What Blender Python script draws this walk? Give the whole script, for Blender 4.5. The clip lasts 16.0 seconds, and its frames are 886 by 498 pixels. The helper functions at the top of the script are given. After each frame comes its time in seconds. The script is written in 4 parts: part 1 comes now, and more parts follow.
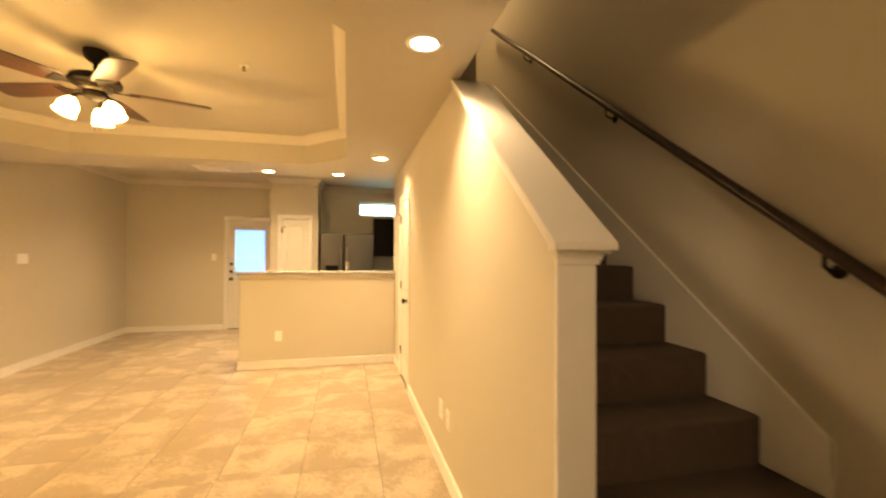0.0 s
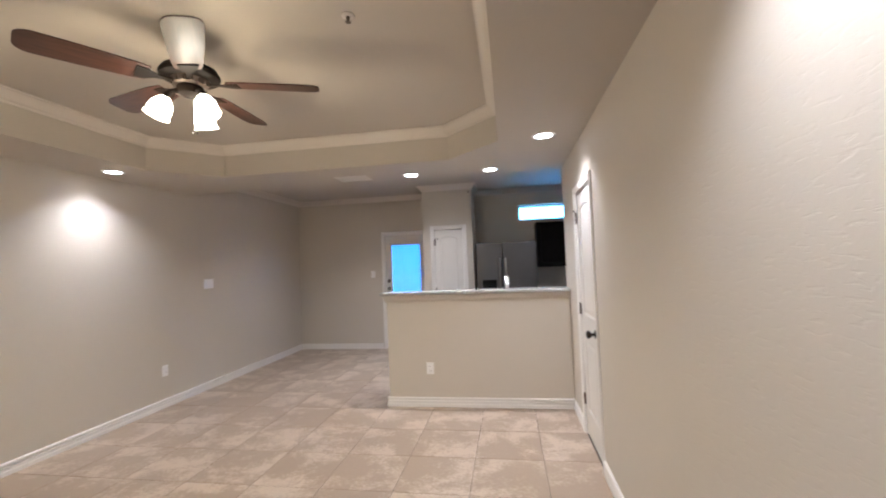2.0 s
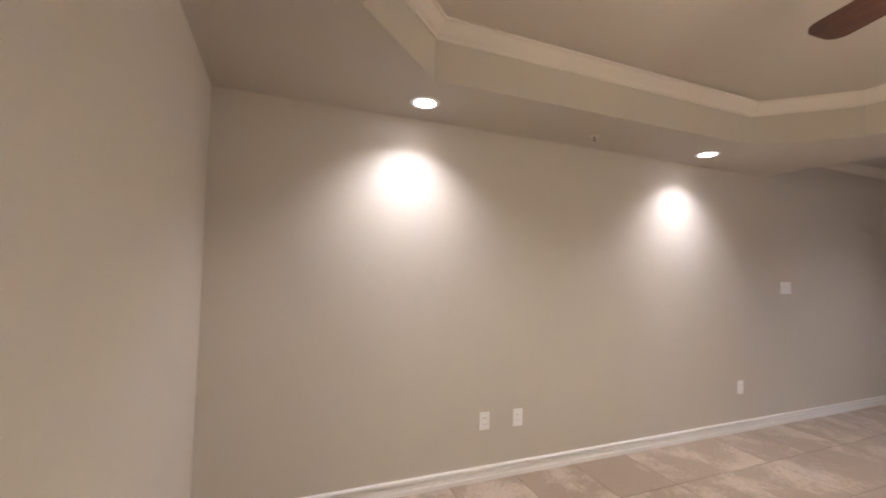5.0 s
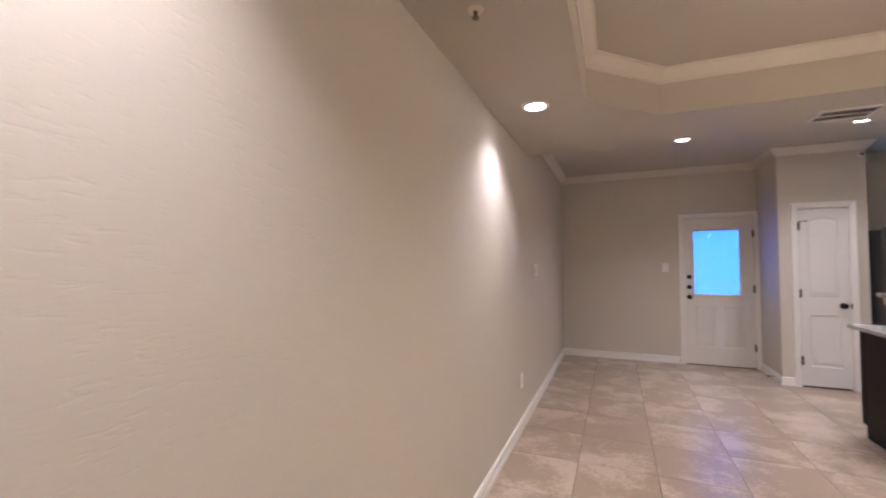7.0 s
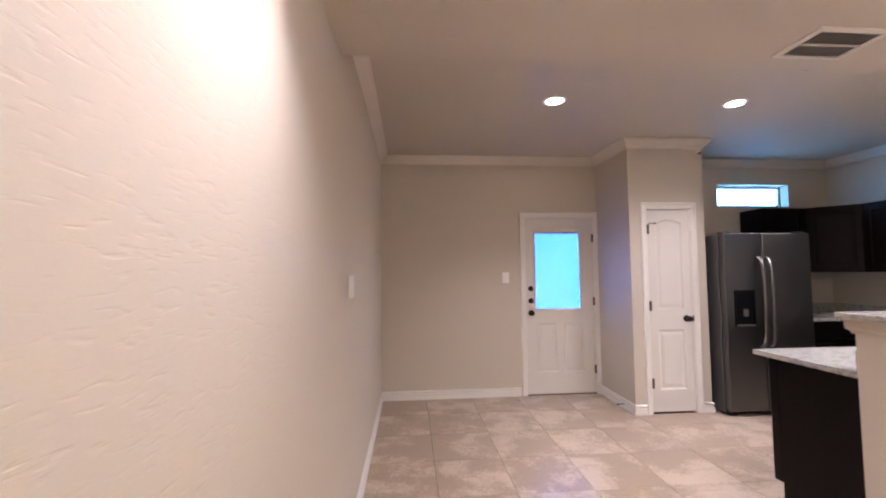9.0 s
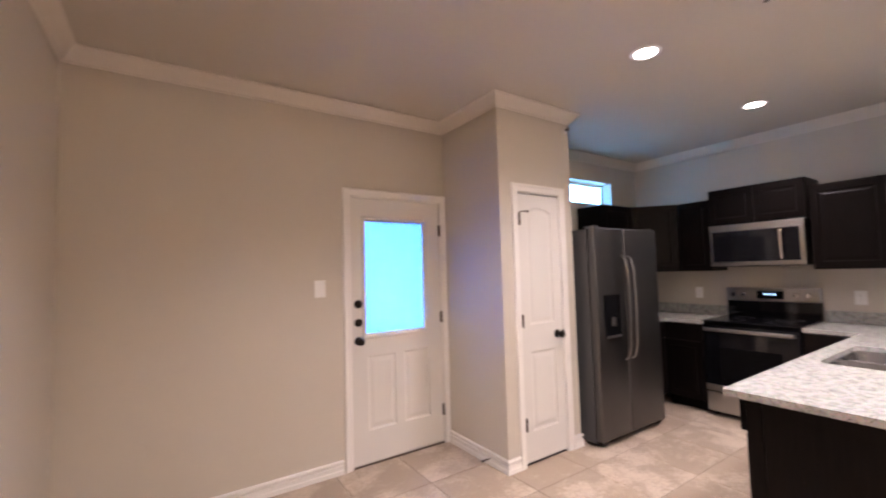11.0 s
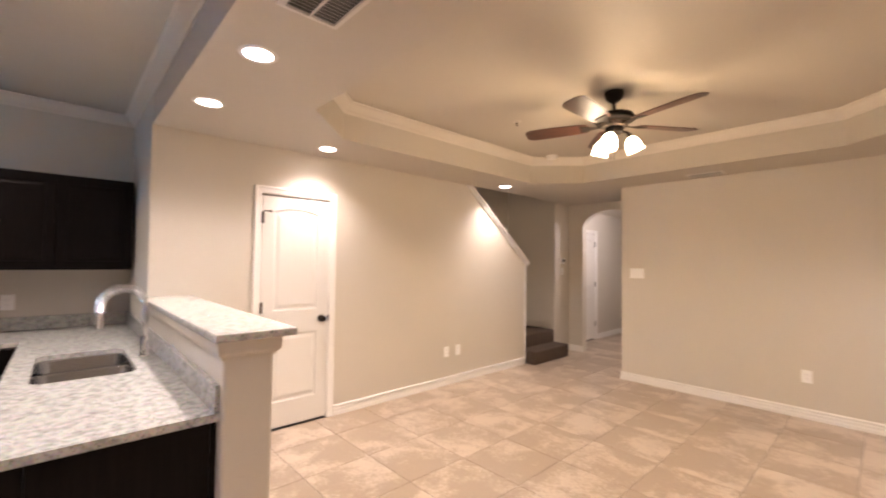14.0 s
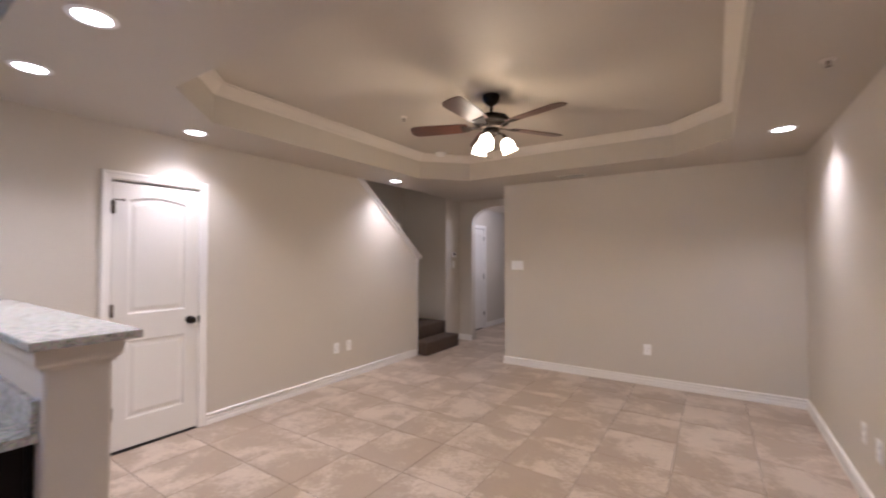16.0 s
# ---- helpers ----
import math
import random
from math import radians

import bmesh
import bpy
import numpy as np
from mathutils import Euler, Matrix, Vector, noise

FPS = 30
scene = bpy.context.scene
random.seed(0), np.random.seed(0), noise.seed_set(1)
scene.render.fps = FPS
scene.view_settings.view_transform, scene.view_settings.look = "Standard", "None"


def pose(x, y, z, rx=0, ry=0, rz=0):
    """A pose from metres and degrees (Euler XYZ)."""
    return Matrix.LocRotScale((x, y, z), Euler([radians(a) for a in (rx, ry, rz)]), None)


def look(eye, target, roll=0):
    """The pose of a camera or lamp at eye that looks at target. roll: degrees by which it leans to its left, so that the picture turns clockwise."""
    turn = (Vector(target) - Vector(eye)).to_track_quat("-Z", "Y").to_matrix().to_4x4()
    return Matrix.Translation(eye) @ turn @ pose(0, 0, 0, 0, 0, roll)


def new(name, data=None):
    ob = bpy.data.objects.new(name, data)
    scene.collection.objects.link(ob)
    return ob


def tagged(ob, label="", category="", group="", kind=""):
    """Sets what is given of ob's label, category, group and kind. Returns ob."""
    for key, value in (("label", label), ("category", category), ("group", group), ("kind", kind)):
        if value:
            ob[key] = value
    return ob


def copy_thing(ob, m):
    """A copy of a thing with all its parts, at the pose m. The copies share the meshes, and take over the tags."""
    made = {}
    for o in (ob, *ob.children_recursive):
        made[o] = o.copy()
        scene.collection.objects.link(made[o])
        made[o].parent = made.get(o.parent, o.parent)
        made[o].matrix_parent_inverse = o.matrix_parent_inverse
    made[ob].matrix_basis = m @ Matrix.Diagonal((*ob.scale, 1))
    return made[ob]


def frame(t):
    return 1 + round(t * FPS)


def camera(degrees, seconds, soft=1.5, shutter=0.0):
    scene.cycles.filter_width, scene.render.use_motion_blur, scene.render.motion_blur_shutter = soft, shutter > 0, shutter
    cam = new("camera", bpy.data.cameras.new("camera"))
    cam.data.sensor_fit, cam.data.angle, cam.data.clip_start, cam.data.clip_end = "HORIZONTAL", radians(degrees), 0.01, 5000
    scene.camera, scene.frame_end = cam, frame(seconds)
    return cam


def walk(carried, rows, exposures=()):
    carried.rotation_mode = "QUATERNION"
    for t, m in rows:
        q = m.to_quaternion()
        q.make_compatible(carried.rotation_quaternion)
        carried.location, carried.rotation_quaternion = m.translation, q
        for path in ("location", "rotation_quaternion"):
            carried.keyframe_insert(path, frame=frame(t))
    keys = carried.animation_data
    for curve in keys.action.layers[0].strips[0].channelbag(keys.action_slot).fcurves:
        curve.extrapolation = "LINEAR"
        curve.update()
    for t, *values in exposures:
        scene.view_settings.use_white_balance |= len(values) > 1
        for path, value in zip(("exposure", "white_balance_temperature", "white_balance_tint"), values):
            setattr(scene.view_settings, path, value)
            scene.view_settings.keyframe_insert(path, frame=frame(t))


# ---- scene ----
cam = camera(94.3, 16.0, soft=2.0, shutter=0.3)
PATH = [
    (0, (-0.625, -5.462, 1.431), (-0.171, -3.515, 1.454), 0.3),
    (0.5, (-0.62, -5.125, 1.496), (-0.515, -3.133, 1.639), -0.8),
    (1, (-0.61, -4.865, 1.471), (-0.592, -2.868, 1.591), -1.5),
    (1.5, (-0.594, -4.545, 1.477), (-0.704, -2.551, 1.571), -1.7),
    (2, (-0.603, -4.274, 1.48), (-0.911, -2.299, 1.554), -2.2),
    (2.5, (-0.601, -4.115, 1.501), (-1.246, -2.225, 1.597), -2.1),
    (3, (-0.604, -4.062, 1.503), (-1.647, -2.362, 1.648), -1.1),
    (3.5, (-0.687, -4.09, 1.516), (-2.175, -2.763, 1.673), 0.5),
    (4, (-0.919, -4.214, 1.5), (-2.754, -3.426, 1.605), 2.1),
    (4.2, (-1.084, -4.267, 1.491), (-2.991, -3.667, 1.559), 1.9),
    (6.3, (-3.155, -4.13, 1.421), (-4.524, -2.675, 1.518), 0.4),
    (6.5, (-3.322, -4.066, 1.39), (-4.54, -2.482, 1.481), 0.3),
    (7, (-3.686, -3.72, 1.42), (-4.46, -1.877, 1.489), -0.2),
    (7.5, (-3.914, -3.274, 1.423), (-4.342, -1.322, 1.508), -0.4),
    (8, (-4.106, -2.772, 1.419), (-4.235, -0.778, 1.507), -0.6),
    (10.3, (-4.133, -0.491, 1.438), (-3.563, 1.42, 1.591), -0.9),
    (10.5, (-4.113, -0.329, 1.446), (-3.408, 1.537, 1.589), -1.1),
    (11, (-3.942, -0.036, 1.449), (-2.833, 1.625, 1.557), -1.6),
    (11.5, (-3.686, 0.177, 1.471), (-2.157, 1.463, 1.563), -1.4),
    (12, (-3.512, 0.318, 1.46), (-1.668, 1.088, 1.539), -0.7),
    (12.5, (-3.43, 0.426, 1.476), (-1.442, 0.636, 1.556), 0.1),
    (13, (-3.478, 0.481, 1.462), (-1.512, 0.125, 1.548), 0.5),
    (13.5, (-3.565, 0.554, 1.469), (-1.786, -0.356, 1.548), 0.7),
    (14, (-3.596, 0.64, 1.47), (-2.13, -0.719, 1.531), 0.6),
    (14.5, (-3.663, 0.668, 1.464), (-2.573, -1.008, 1.508), 0.3),
    (15, (-3.717, 0.66, 1.471), (-2.928, -1.177, 1.496), 0.1),
    (15.5, (-3.736, 0.637, 1.475), (-2.977, -1.213, 1.499), -0.1),
    (16, (-3.704, 0.585, 1.459), (-2.604, -1.085, 1.498), 0.0),
]
EXPOSURES = [(0.0, 0.8, 17100, 14), (0.3, 0.75, 11400, 12), (0.6, 0.6, 7400, 12), (1.0, 0.47, 5400, 13), (2.0, 0.17, 5300, 13), (3.0, 0.15, 5250, 13), (3.5, 0.18, 5700, 15),
             (4.2, 0.18, 5500, 16), (6.3, 0.08, 5500, 18), (7.0, 0.13, 5600, 21), (8.0, 0.35, 5700, 24), (10.5, 0.85, 6000, 24), (11.0, 0.85, 6100, 26), (12.0, 0.62, 6250, 28),
             (12.5, 0.55, 6550, 26), (13.5, 0.62, 6650, 23), (14.5, 0.45, 6100, 23), (15.2, 0.04, 5600, 27), (15.6, -0.05, 5500, 24), (16.0, 0.0, 5400, 22)]
walk(cam, [(t, look(eye, target, roll)) for t, eye, target, roll in PATH], EXPOSURES)


# ---- world and light ----
world = bpy.data.worlds.new("world")
world.use_nodes = True
scene.world = world
wn = world.node_tree
sky = wn.nodes.new("ShaderNodeTexSky")
sky.sky_type = "NISHITA"
sky.sun_disc = False
sky.sun_elevation, sky.sun_rotation = radians(12), radians(200)
wn.nodes["Background"].inputs[1].default_value = 0.06
wn.links.new(sky.outputs[0], wn.nodes["Background"].inputs[0])

WARM = (1.0, 0.905, 0.79)
SPOT_W, FAN_W, FAN_DOWN_W, HALL_W, SKY_GLOW = 97.0, 3.0, 25.0, 18.0, 11.0

# plan, in metres
XW, XE = -4.45, 1.05            # west and east walls
YN, YS = 2.945, -4.64           # north and south walls
ZL, ZH = 2.445, 2.745           # lowered and full ceiling
BAR_Y = 0.185                   # kitchen face of the half wall
STAIR_END = -4.325
ARCH_Y = -5.71


def spot(x, y, z, watts, colour=WARM):
    lamp = bpy.data.lights.new("downlight_lamp", "SPOT")
    lamp.spot_size, lamp.spot_blend, lamp.shadow_soft_size = radians(126), 1.0, 0.05
    lamp.energy, lamp.color = watts, colour
    ob = new("downlight_lamp", lamp)
    ob.matrix_world = pose(x, y, z)
    return ob


SOFFIT_LIGHTS = [(-4.16, -3.48), (-4.155, -1.03), (-0.287, -1.04), (-0.27, -3.52), (-1.583, -0.017), (-0.745, -0.004)]
KITCHEN_LIGHTS = [(-3.0, 1.33), (-1.53, 1.29), (0.055, 1.28)]
HALL_LIGHT = (-0.80, -6.40)
for lx, ly in SOFFIT_LIGHTS:
    spot(lx, ly, ZL - 0.008, SPOT_W)
for lx, ly in KITCHEN_LIGHTS:
    spot(lx, ly, ZH - 0.008, SPOT_W * 1.25)
dome = bpy.data.lights.new("hall_bulb", "POINT")
dome.energy, dome.color, dome.shadow_soft_size = HALL_W, (1.0, 0.95, 0.93), 0.05
stair_lamp = bpy.data.lights.new("upper_landing_lamp", "AREA")
stair_lamp.shape, stair_lamp.size, stair_lamp.energy, stair_lamp.color = "DISK", 0.3, 9.0, (1.0, 0.86, 0.68)
new("upper_landing_lamp", stair_lamp).matrix_world = pose(0.55, -1.2, 5.17)
new("hall_bulb", dome).matrix_world = pose(*HALL_LIGHT, ZL - 0.13)

FAN = (-2.237, -2.34)
for k in range(3):
    a = radians(100 + 120 * k)
    bulb = bpy.data.lights.new("fan_bulb", "POINT")
    bulb.energy, bulb.color, bulb.shadow_soft_size = FAN_W, (1.0, 0.71, 0.32), 0.045
    new("fan_bulb", bulb).matrix_world = pose(FAN[0] + 0.13 * math.cos(a), FAN[1] + 0.13 * math.sin(a), 2.315)
    mouth = bpy.data.lights.new("fan_shade_mouth", "SPOT")
    mouth.spot_size, mouth.spot_blend, mouth.shadow_soft_size = radians(168), 0.7, 0.05
    mouth.energy, mouth.color = FAN_DOWN_W, (1.0, 0.86, 0.62)
    new("fan_shade_mouth", mouth).matrix_world = pose(FAN[0] + 0.15 * math.cos(a), FAN[1] + 0.15 * math.sin(a), 2.28)


# ---- materials ----
def material(name, base, rough=0.6, metal=0.0, vary=0.08, scale=6.0, fine=60.0, bump=0.05, fine_bump=0.0, spread=0.0, coat=0.0):
    m = bpy.data.materials.new(name)
    m.use_nodes = True
    n, l = m.node_tree.nodes, m.node_tree.links
    b = n["Principled BSDF"]
    b.inputs["Roughness"].default_value, b.inputs["Metallic"].default_value = rough, metal
    b.inputs["Coat Weight"].default_value = coat
    tex = n.new("ShaderNodeTexCoord")
    big, small = n.new("ShaderNodeTexNoise"), n.new("ShaderNodeTexNoise")
    for t, s in ((big, scale), (small, fine)):
        t.inputs["Scale"].default_value, t.inputs["Detail"].default_value = s, 5
        l.new(tex.outputs["Object"], t.inputs["Vector"])
    mix = n.new("ShaderNodeMix")
    mix.data_type = "RGBA"
    mix.inputs[6].default_value = (*[c * (1 - vary) for c in base], 1)
    mix.inputs[7].default_value = (*[min(1, c * (1 + vary)) for c in base], 1)
    add = n.new("ShaderNodeMath")
    add.operation = "MULTIPLY_ADD"
    add.inputs[1].default_value, add.inputs[2].default_value = 0.35, 0.0
    add2 = n.new("ShaderNodeMath")
    add2.operation = "MULTIPLY_ADD"
    add2.inputs[1].default_value = 0.65
    l.new(small.outputs["Fac"], add.inputs[0])
    l.new(big.outputs["Fac"], add2.inputs[0])
    l.new(add.outputs[0], add2.inputs[2])
    l.new(add2.outputs[0], mix.inputs[0])
    out = mix.outputs[2]
    if spread:
        info, hue = n.new("ShaderNodeObjectInfo"), n.new("ShaderNodeHueSaturation")
        ramp = n.new("ShaderNodeMapRange")
        ramp.inputs[3].default_value, ramp.inputs[4].default_value = 1 - spread, 1 + spread
        l.new(info.outputs["Random"], ramp.inputs[0])
        l.new(ramp.outputs[0], hue.inputs["Value"])
        l.new(out, hue.inputs["Color"])
        out = hue.outputs[0]
    l.new(out, b.inputs["Base Color"])
    if bump or fine_bump:
        bn = n.new("ShaderNodeBump")
        bn.inputs["Strength"].default_value, bn.inputs["Distance"].default_value = max(bump, fine_bump), 0.002
        l.new((small if fine_bump > bump else big).outputs["Fac"], bn.inputs["Height"])
        l.new(bn.outputs[0], b.inputs["Normal"])
    return m


def paint_material(name, base):
    """Painted plaster with a trowelled, knocked-down skin."""
    m = material(name, base, rough=0.62, vary=0.035, scale=1.6, fine=25, bump=0)
    n, l = m.node_tree.nodes, m.node_tree.links
    b = n["Principled BSDF"]
    tex, warp = n.new("ShaderNodeTexCoord"), n.new("ShaderNodeTexNoise")
    warp.inputs["Scale"].default_value, warp.inputs["Detail"].default_value, warp.inputs["Distortion"].default_value = 56, 6, 0.7
    ramp = n.new("ShaderNodeValToRGB")
    ramp.color_ramp.elements[0].position, ramp.color_ramp.elements[1].position = 0.30, 0.44
    grain = n.new("ShaderNodeTexNoise")
    grain.inputs["Scale"].default_value, grain.inputs["Detail"].default_value = 90, 3
    squash = n.new("ShaderNodeMapping")
    squash.inputs["Scale"].default_value = (0.38, 0.38, 1.6)
    l.new(tex.outputs["Object"], squash.inputs[0])
    l.new(squash.outputs[0], warp.inputs["Vector"])
    l.new(tex.outputs["Object"], grain.inputs["Vector"])
    l.new(warp.outputs["Fac"], ramp.inputs[0])
    one, two = n.new("ShaderNodeBump"), n.new("ShaderNodeBump")
    one.inputs["Strength"].default_value, one.inputs["Distance"].default_value = 0.32, 0.0014
    two.inputs["Strength"].default_value, two.inputs["Distance"].default_value = 0.20, 0.001
    l.new(ramp.outputs[0], one.inputs["Height"])
    l.new(grain.outputs["Fac"], two.inputs["Height"])
    l.new(one.outputs[0], two.inputs["Normal"])
    l.new(two.outputs[0], b.inputs["Normal"])
    return m


def granite_material():
    m = material("granite", (0.62, 0.60, 0.56), rough=0.16, bump=0)
    n, l = m.node_tree.nodes, m.node_tree.links
    b = n["Principled BSDF"]
    tex = n.new("ShaderNodeTexCoord")
    cloud, fleck, spots = n.new("ShaderNodeTexNoise"), n.new("ShaderNodeTexVoronoi"), n.new("ShaderNodeTexNoise")
    cloud.inputs["Scale"].default_value, cloud.inputs["Detail"].default_value = 30, 9
    fleck.inputs["Scale"].default_value = 190
    spots.inputs["Scale"].default_value, spots.inputs["Detail"].default_value, spots.inputs["Distortion"].default_value = 120, 3, 0.6
    for t in (cloud, fleck, spots):
        l.new(tex.outputs["Object"], t.inputs["Vector"])
    r1, r2 = n.new("ShaderNodeValToRGB"), n.new("ShaderNodeValToRGB")
    r1.color_ramp.elements[0].position, r1.color_ramp.elements[0].color = 0.35, (0.36, 0.36, 0.34, 1)
    r1.color_ramp.elements[1].position, r1.color_ramp.elements[1].color = 0.56, (0.56, 0.55, 0.52, 1)
    r2.color_ramp.elements[0].position, r2.color_ramp.elements[0].color = 0.33, (0.10, 0.095, 0.09, 1)
    r2.color_ramp.elements[1].position, r2.color_ramp.elements[1].color = 0.41, (1, 1, 1, 1)
    l.new(cloud.outputs["Fac"], r1.inputs[0])
    l.new(spots.outputs["Fac"], r2.inputs[0])
    mul, mul2 = n.new("ShaderNodeMix"), n.new("ShaderNodeMix")
    for x, f in ((mul, 0.65), (mul2, 0.25)):
        x.data_type, x.blend_type = "RGBA", "MULTIPLY"
        x.inputs[0].default_value = f
    l.new(r1.outputs[0], mul.inputs[6])
    l.new(r2.outputs[0], mul.inputs[7])
    l.new(mul.outputs[2], mul2.inputs[6])
    l.new(fleck.outputs["Color"], mul2.inputs[7])
    l.new(mul2.outputs[2], b.inputs["Base Color"])
    return m


def tile_material():
    m = material("floor_tile", (0.5, 0.42, 0.34), rough=0.30, bump=0)
    n, l = m.node_tree.nodes, m.node_tree.links
    b = n["Principled BSDF"]
    tex, info = n.new("ShaderNodeTexCoord"), n.new("ShaderNodeObjectInfo")
    shift = n.new("ShaderNodeVectorMath")
    shift.operation = "MULTIPLY_ADD"
    shift.inputs[1].default_value = (1, 1, 1)
    far = n.new("ShaderNodeVectorMath")
    far.operation = "SCALE"
    far.inputs[0].default_value = (37, 53, 11)
    l.new(info.outputs["Random"], far.inputs["Scale"])
    l.new(tex.outputs["Object"], shift.inputs[0])
    l.new(far.outputs[0], shift.inputs[2])
    cloud, grit = n.new("ShaderNodeTexNoise"), n.new("ShaderNodeTexNoise")
    cloud.inputs["Scale"].default_value, cloud.inputs["Detail"].default_value, cloud.inputs["Distortion"].default_value = 2.4, 7.0, 0.25
    cloud.inputs["Roughness"].default_value = 0.62
    grit.inputs["Scale"].default_value, grit.inputs["Detail"].default_value = 45, 5
    l.new(shift.outputs[0], cloud.inputs["Vector"])
    l.new(shift.outputs[0], grit.inputs["Vector"])
    blend, patch, r = n.new("ShaderNodeMath"), n.new("ShaderNodeMapRange"), n.new("ShaderNodeMix")
    blend.operation = "MULTIPLY_ADD"
    blend.inputs[1].default_value = 0.22
    l.new(grit.outputs["Fac"], blend.inputs[0])
    l.new(cloud.outputs["Fac"], blend.inputs[2])
    patch.interpolation_type = "SMOOTHSTEP"
    patch.inputs[1].default_value, patch.inputs[2].default_value = 0.555, 0.74
    l.new(blend.outputs[0], patch.inputs[0])
    r.data_type = "RGBA"
    r.inputs[6].default_value, r.inputs[7].default_value = (0.365, 0.283, 0.212, 1), (0.545, 0.450, 0.365, 1)
    l.new(patch.outputs[0], r.inputs[0])
    b.inputs["Specular IOR Level"].default_value = 0.38
    hue, rng = n.new("ShaderNodeHueSaturation"), n.new("ShaderNodeMapRange")
    rng.inputs[3].default_value, rng.inputs[4].default_value = 0.93, 1.07
    l.new(grit.outputs["Fac"], rng.inputs[0])
    l.new(rng.outputs[0], hue.inputs["Value"])
    l.new(r.outputs[2], hue.inputs["Color"])
    l.new(hue.outputs[0], b.inputs["Base Color"])
    b.inputs["Roughness"].default_value = 0.29
    return m


def steel_material(name, base, rough):
    """Brushed metal: long grain across the sheet."""
    m = material(name, base, rough=rough, metal=1.0, vary=0.06, bump=0)
    n, l = m.node_tree.nodes, m.node_tree.links
    tex, mp, g = n.new("ShaderNodeTexCoord"), n.new("ShaderNodeMapping"), n.new("ShaderNodeTexNoise")
    mp.inputs["Scale"].default_value = (4, 4, 260)
    g.inputs["Scale"].default_value = 3
    l.new(tex.outputs["Object"], mp.inputs[0])
    l.new(mp.outputs[0], g.inputs["Vector"])
    bn = n.new("ShaderNodeBump")
    bn.inputs["Strength"].default_value, bn.inputs["Distance"].default_value = 0.08, 0.0006
    l.new(g.outputs["Fac"], bn.inputs["Height"])
    l.new(bn.outputs[0], n["Principled BSDF"].inputs["Normal"])
    return m


def glow_material(name, colour, strength):
    m = bpy.data.materials.new(name)
    m.use_nodes = True
    n = m.node_tree.nodes
    b = n["Principled BSDF"]
    b.inputs["Base Color"].default_value = (*colour, 1)
    b.inputs["Emission Color"].default_value = (*colour, 1)
    b.inputs["Emission Strength"].default_value = strength
    return m


def carpet_material():
    m = material("stair_carpet", (0.082, 0.055, 0.040), rough=0.97, vary=0.35, scale=26, fine=240, bump=0)
    n, l = m.node_tree.nodes, m.node_tree.links
    tex, v = n.new("ShaderNodeTexCoord"), n.new("ShaderNodeTexNoise")
    v.inputs["Scale"].default_value, v.inputs["Detail"].default_value = 320, 4
    l.new(tex.outputs["Object"], v.inputs["Vector"])
    bn = n.new("ShaderNodeBump")
    bn.inputs["Strength"].default_value, bn.inputs["Distance"].default_value = 0.8, 0.004
    l.new(v.outputs["Fac"], bn.inputs["Height"])
    l.new(bn.outputs[0], n["Principled BSDF"].inputs["Normal"])
    return m


def wood_material(name, dark, light, rough=0.38):
    m = material(name, light, rough=rough, bump=0)
    n, l = m.node_tree.nodes, m.node_tree.links
    tex, mp, g = n.new("ShaderNodeTexCoord"), n.new("ShaderNodeMapping"), n.new("ShaderNodeTexNoise")
    mp.inputs["Scale"].default_value = (3, 28, 3) if "fan" in name else (26, 26, 2.5)
    g.inputs["Scale"].default_value, g.inputs["Detail"].default_value, g.inputs["Distortion"].default_value = 2.2, 6, 0.6
    l.new(tex.outputs["Object"], mp.inputs[0])
    l.new(mp.outputs[0], g.inputs["Vector"])
    r = n.new("ShaderNodeValToRGB")
    r.color_ramp.elements[0].position, r.color_ramp.elements[0].color = 0.3, (*dark, 1)
    r.color_ramp.elements[1].position, r.color_ramp.elements[1].color = 0.75, (*light, 1)
    l.new(g.outputs["Fac"], r.inputs[0])
    l.new(r.outputs[0], n["Principled BSDF"].inputs["Base Color"])
    return m


def dull(m, level):
    m.node_tree.nodes["Principled BSDF"].inputs["Specular IOR Level"].default_value = level
    return m


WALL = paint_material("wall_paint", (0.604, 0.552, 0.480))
# greige of the walls, with the ceilings' weaker light put into the colour
CEIL_DIMMED = paint_material("dimmed_ceiling_paint", (0.540, 0.492, 0.424))
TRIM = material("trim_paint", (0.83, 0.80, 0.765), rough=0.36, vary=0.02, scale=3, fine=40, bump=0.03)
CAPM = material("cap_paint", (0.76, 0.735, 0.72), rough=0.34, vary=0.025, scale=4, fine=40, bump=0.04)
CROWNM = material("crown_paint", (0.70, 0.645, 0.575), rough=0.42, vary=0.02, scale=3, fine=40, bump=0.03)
DOOR = material("door_paint", (0.74, 0.71, 0.67), rough=0.38, vary=0.02, scale=3, fine=70, bump=0.02)
TILE = tile_material()
GROUT = material("grout", (0.11, 0.09, 0.075), rough=0.9, vary=0.15, scale=9, fine=90, bump=0.1)
GRANITE = granite_material()
CABINET = dull(wood_material("espresso_wood", (0.003, 0.002, 0.002), (0.007, 0.0045, 0.004), 0.40), 0.12)
BRONZE = material("dark_bronze", (0.022, 0.016, 0.013), rough=0.38, metal=0.75, vary=0.2, scale=20, bump=0.03)
FANBRONZE = dull(material("fan_bronze", (0.014, 0.010, 0.008), rough=0.55, vary=0.2, scale=20, bump=0.02), 0.12)
VENTM = material("register_paint", (0.66, 0.63, 0.58), rough=0.45, vary=0.03, bump=0)
VENTBACK = material("duct_grey", (0.14, 0.135, 0.13), rough=0.7, vary=0.1, bump=0)
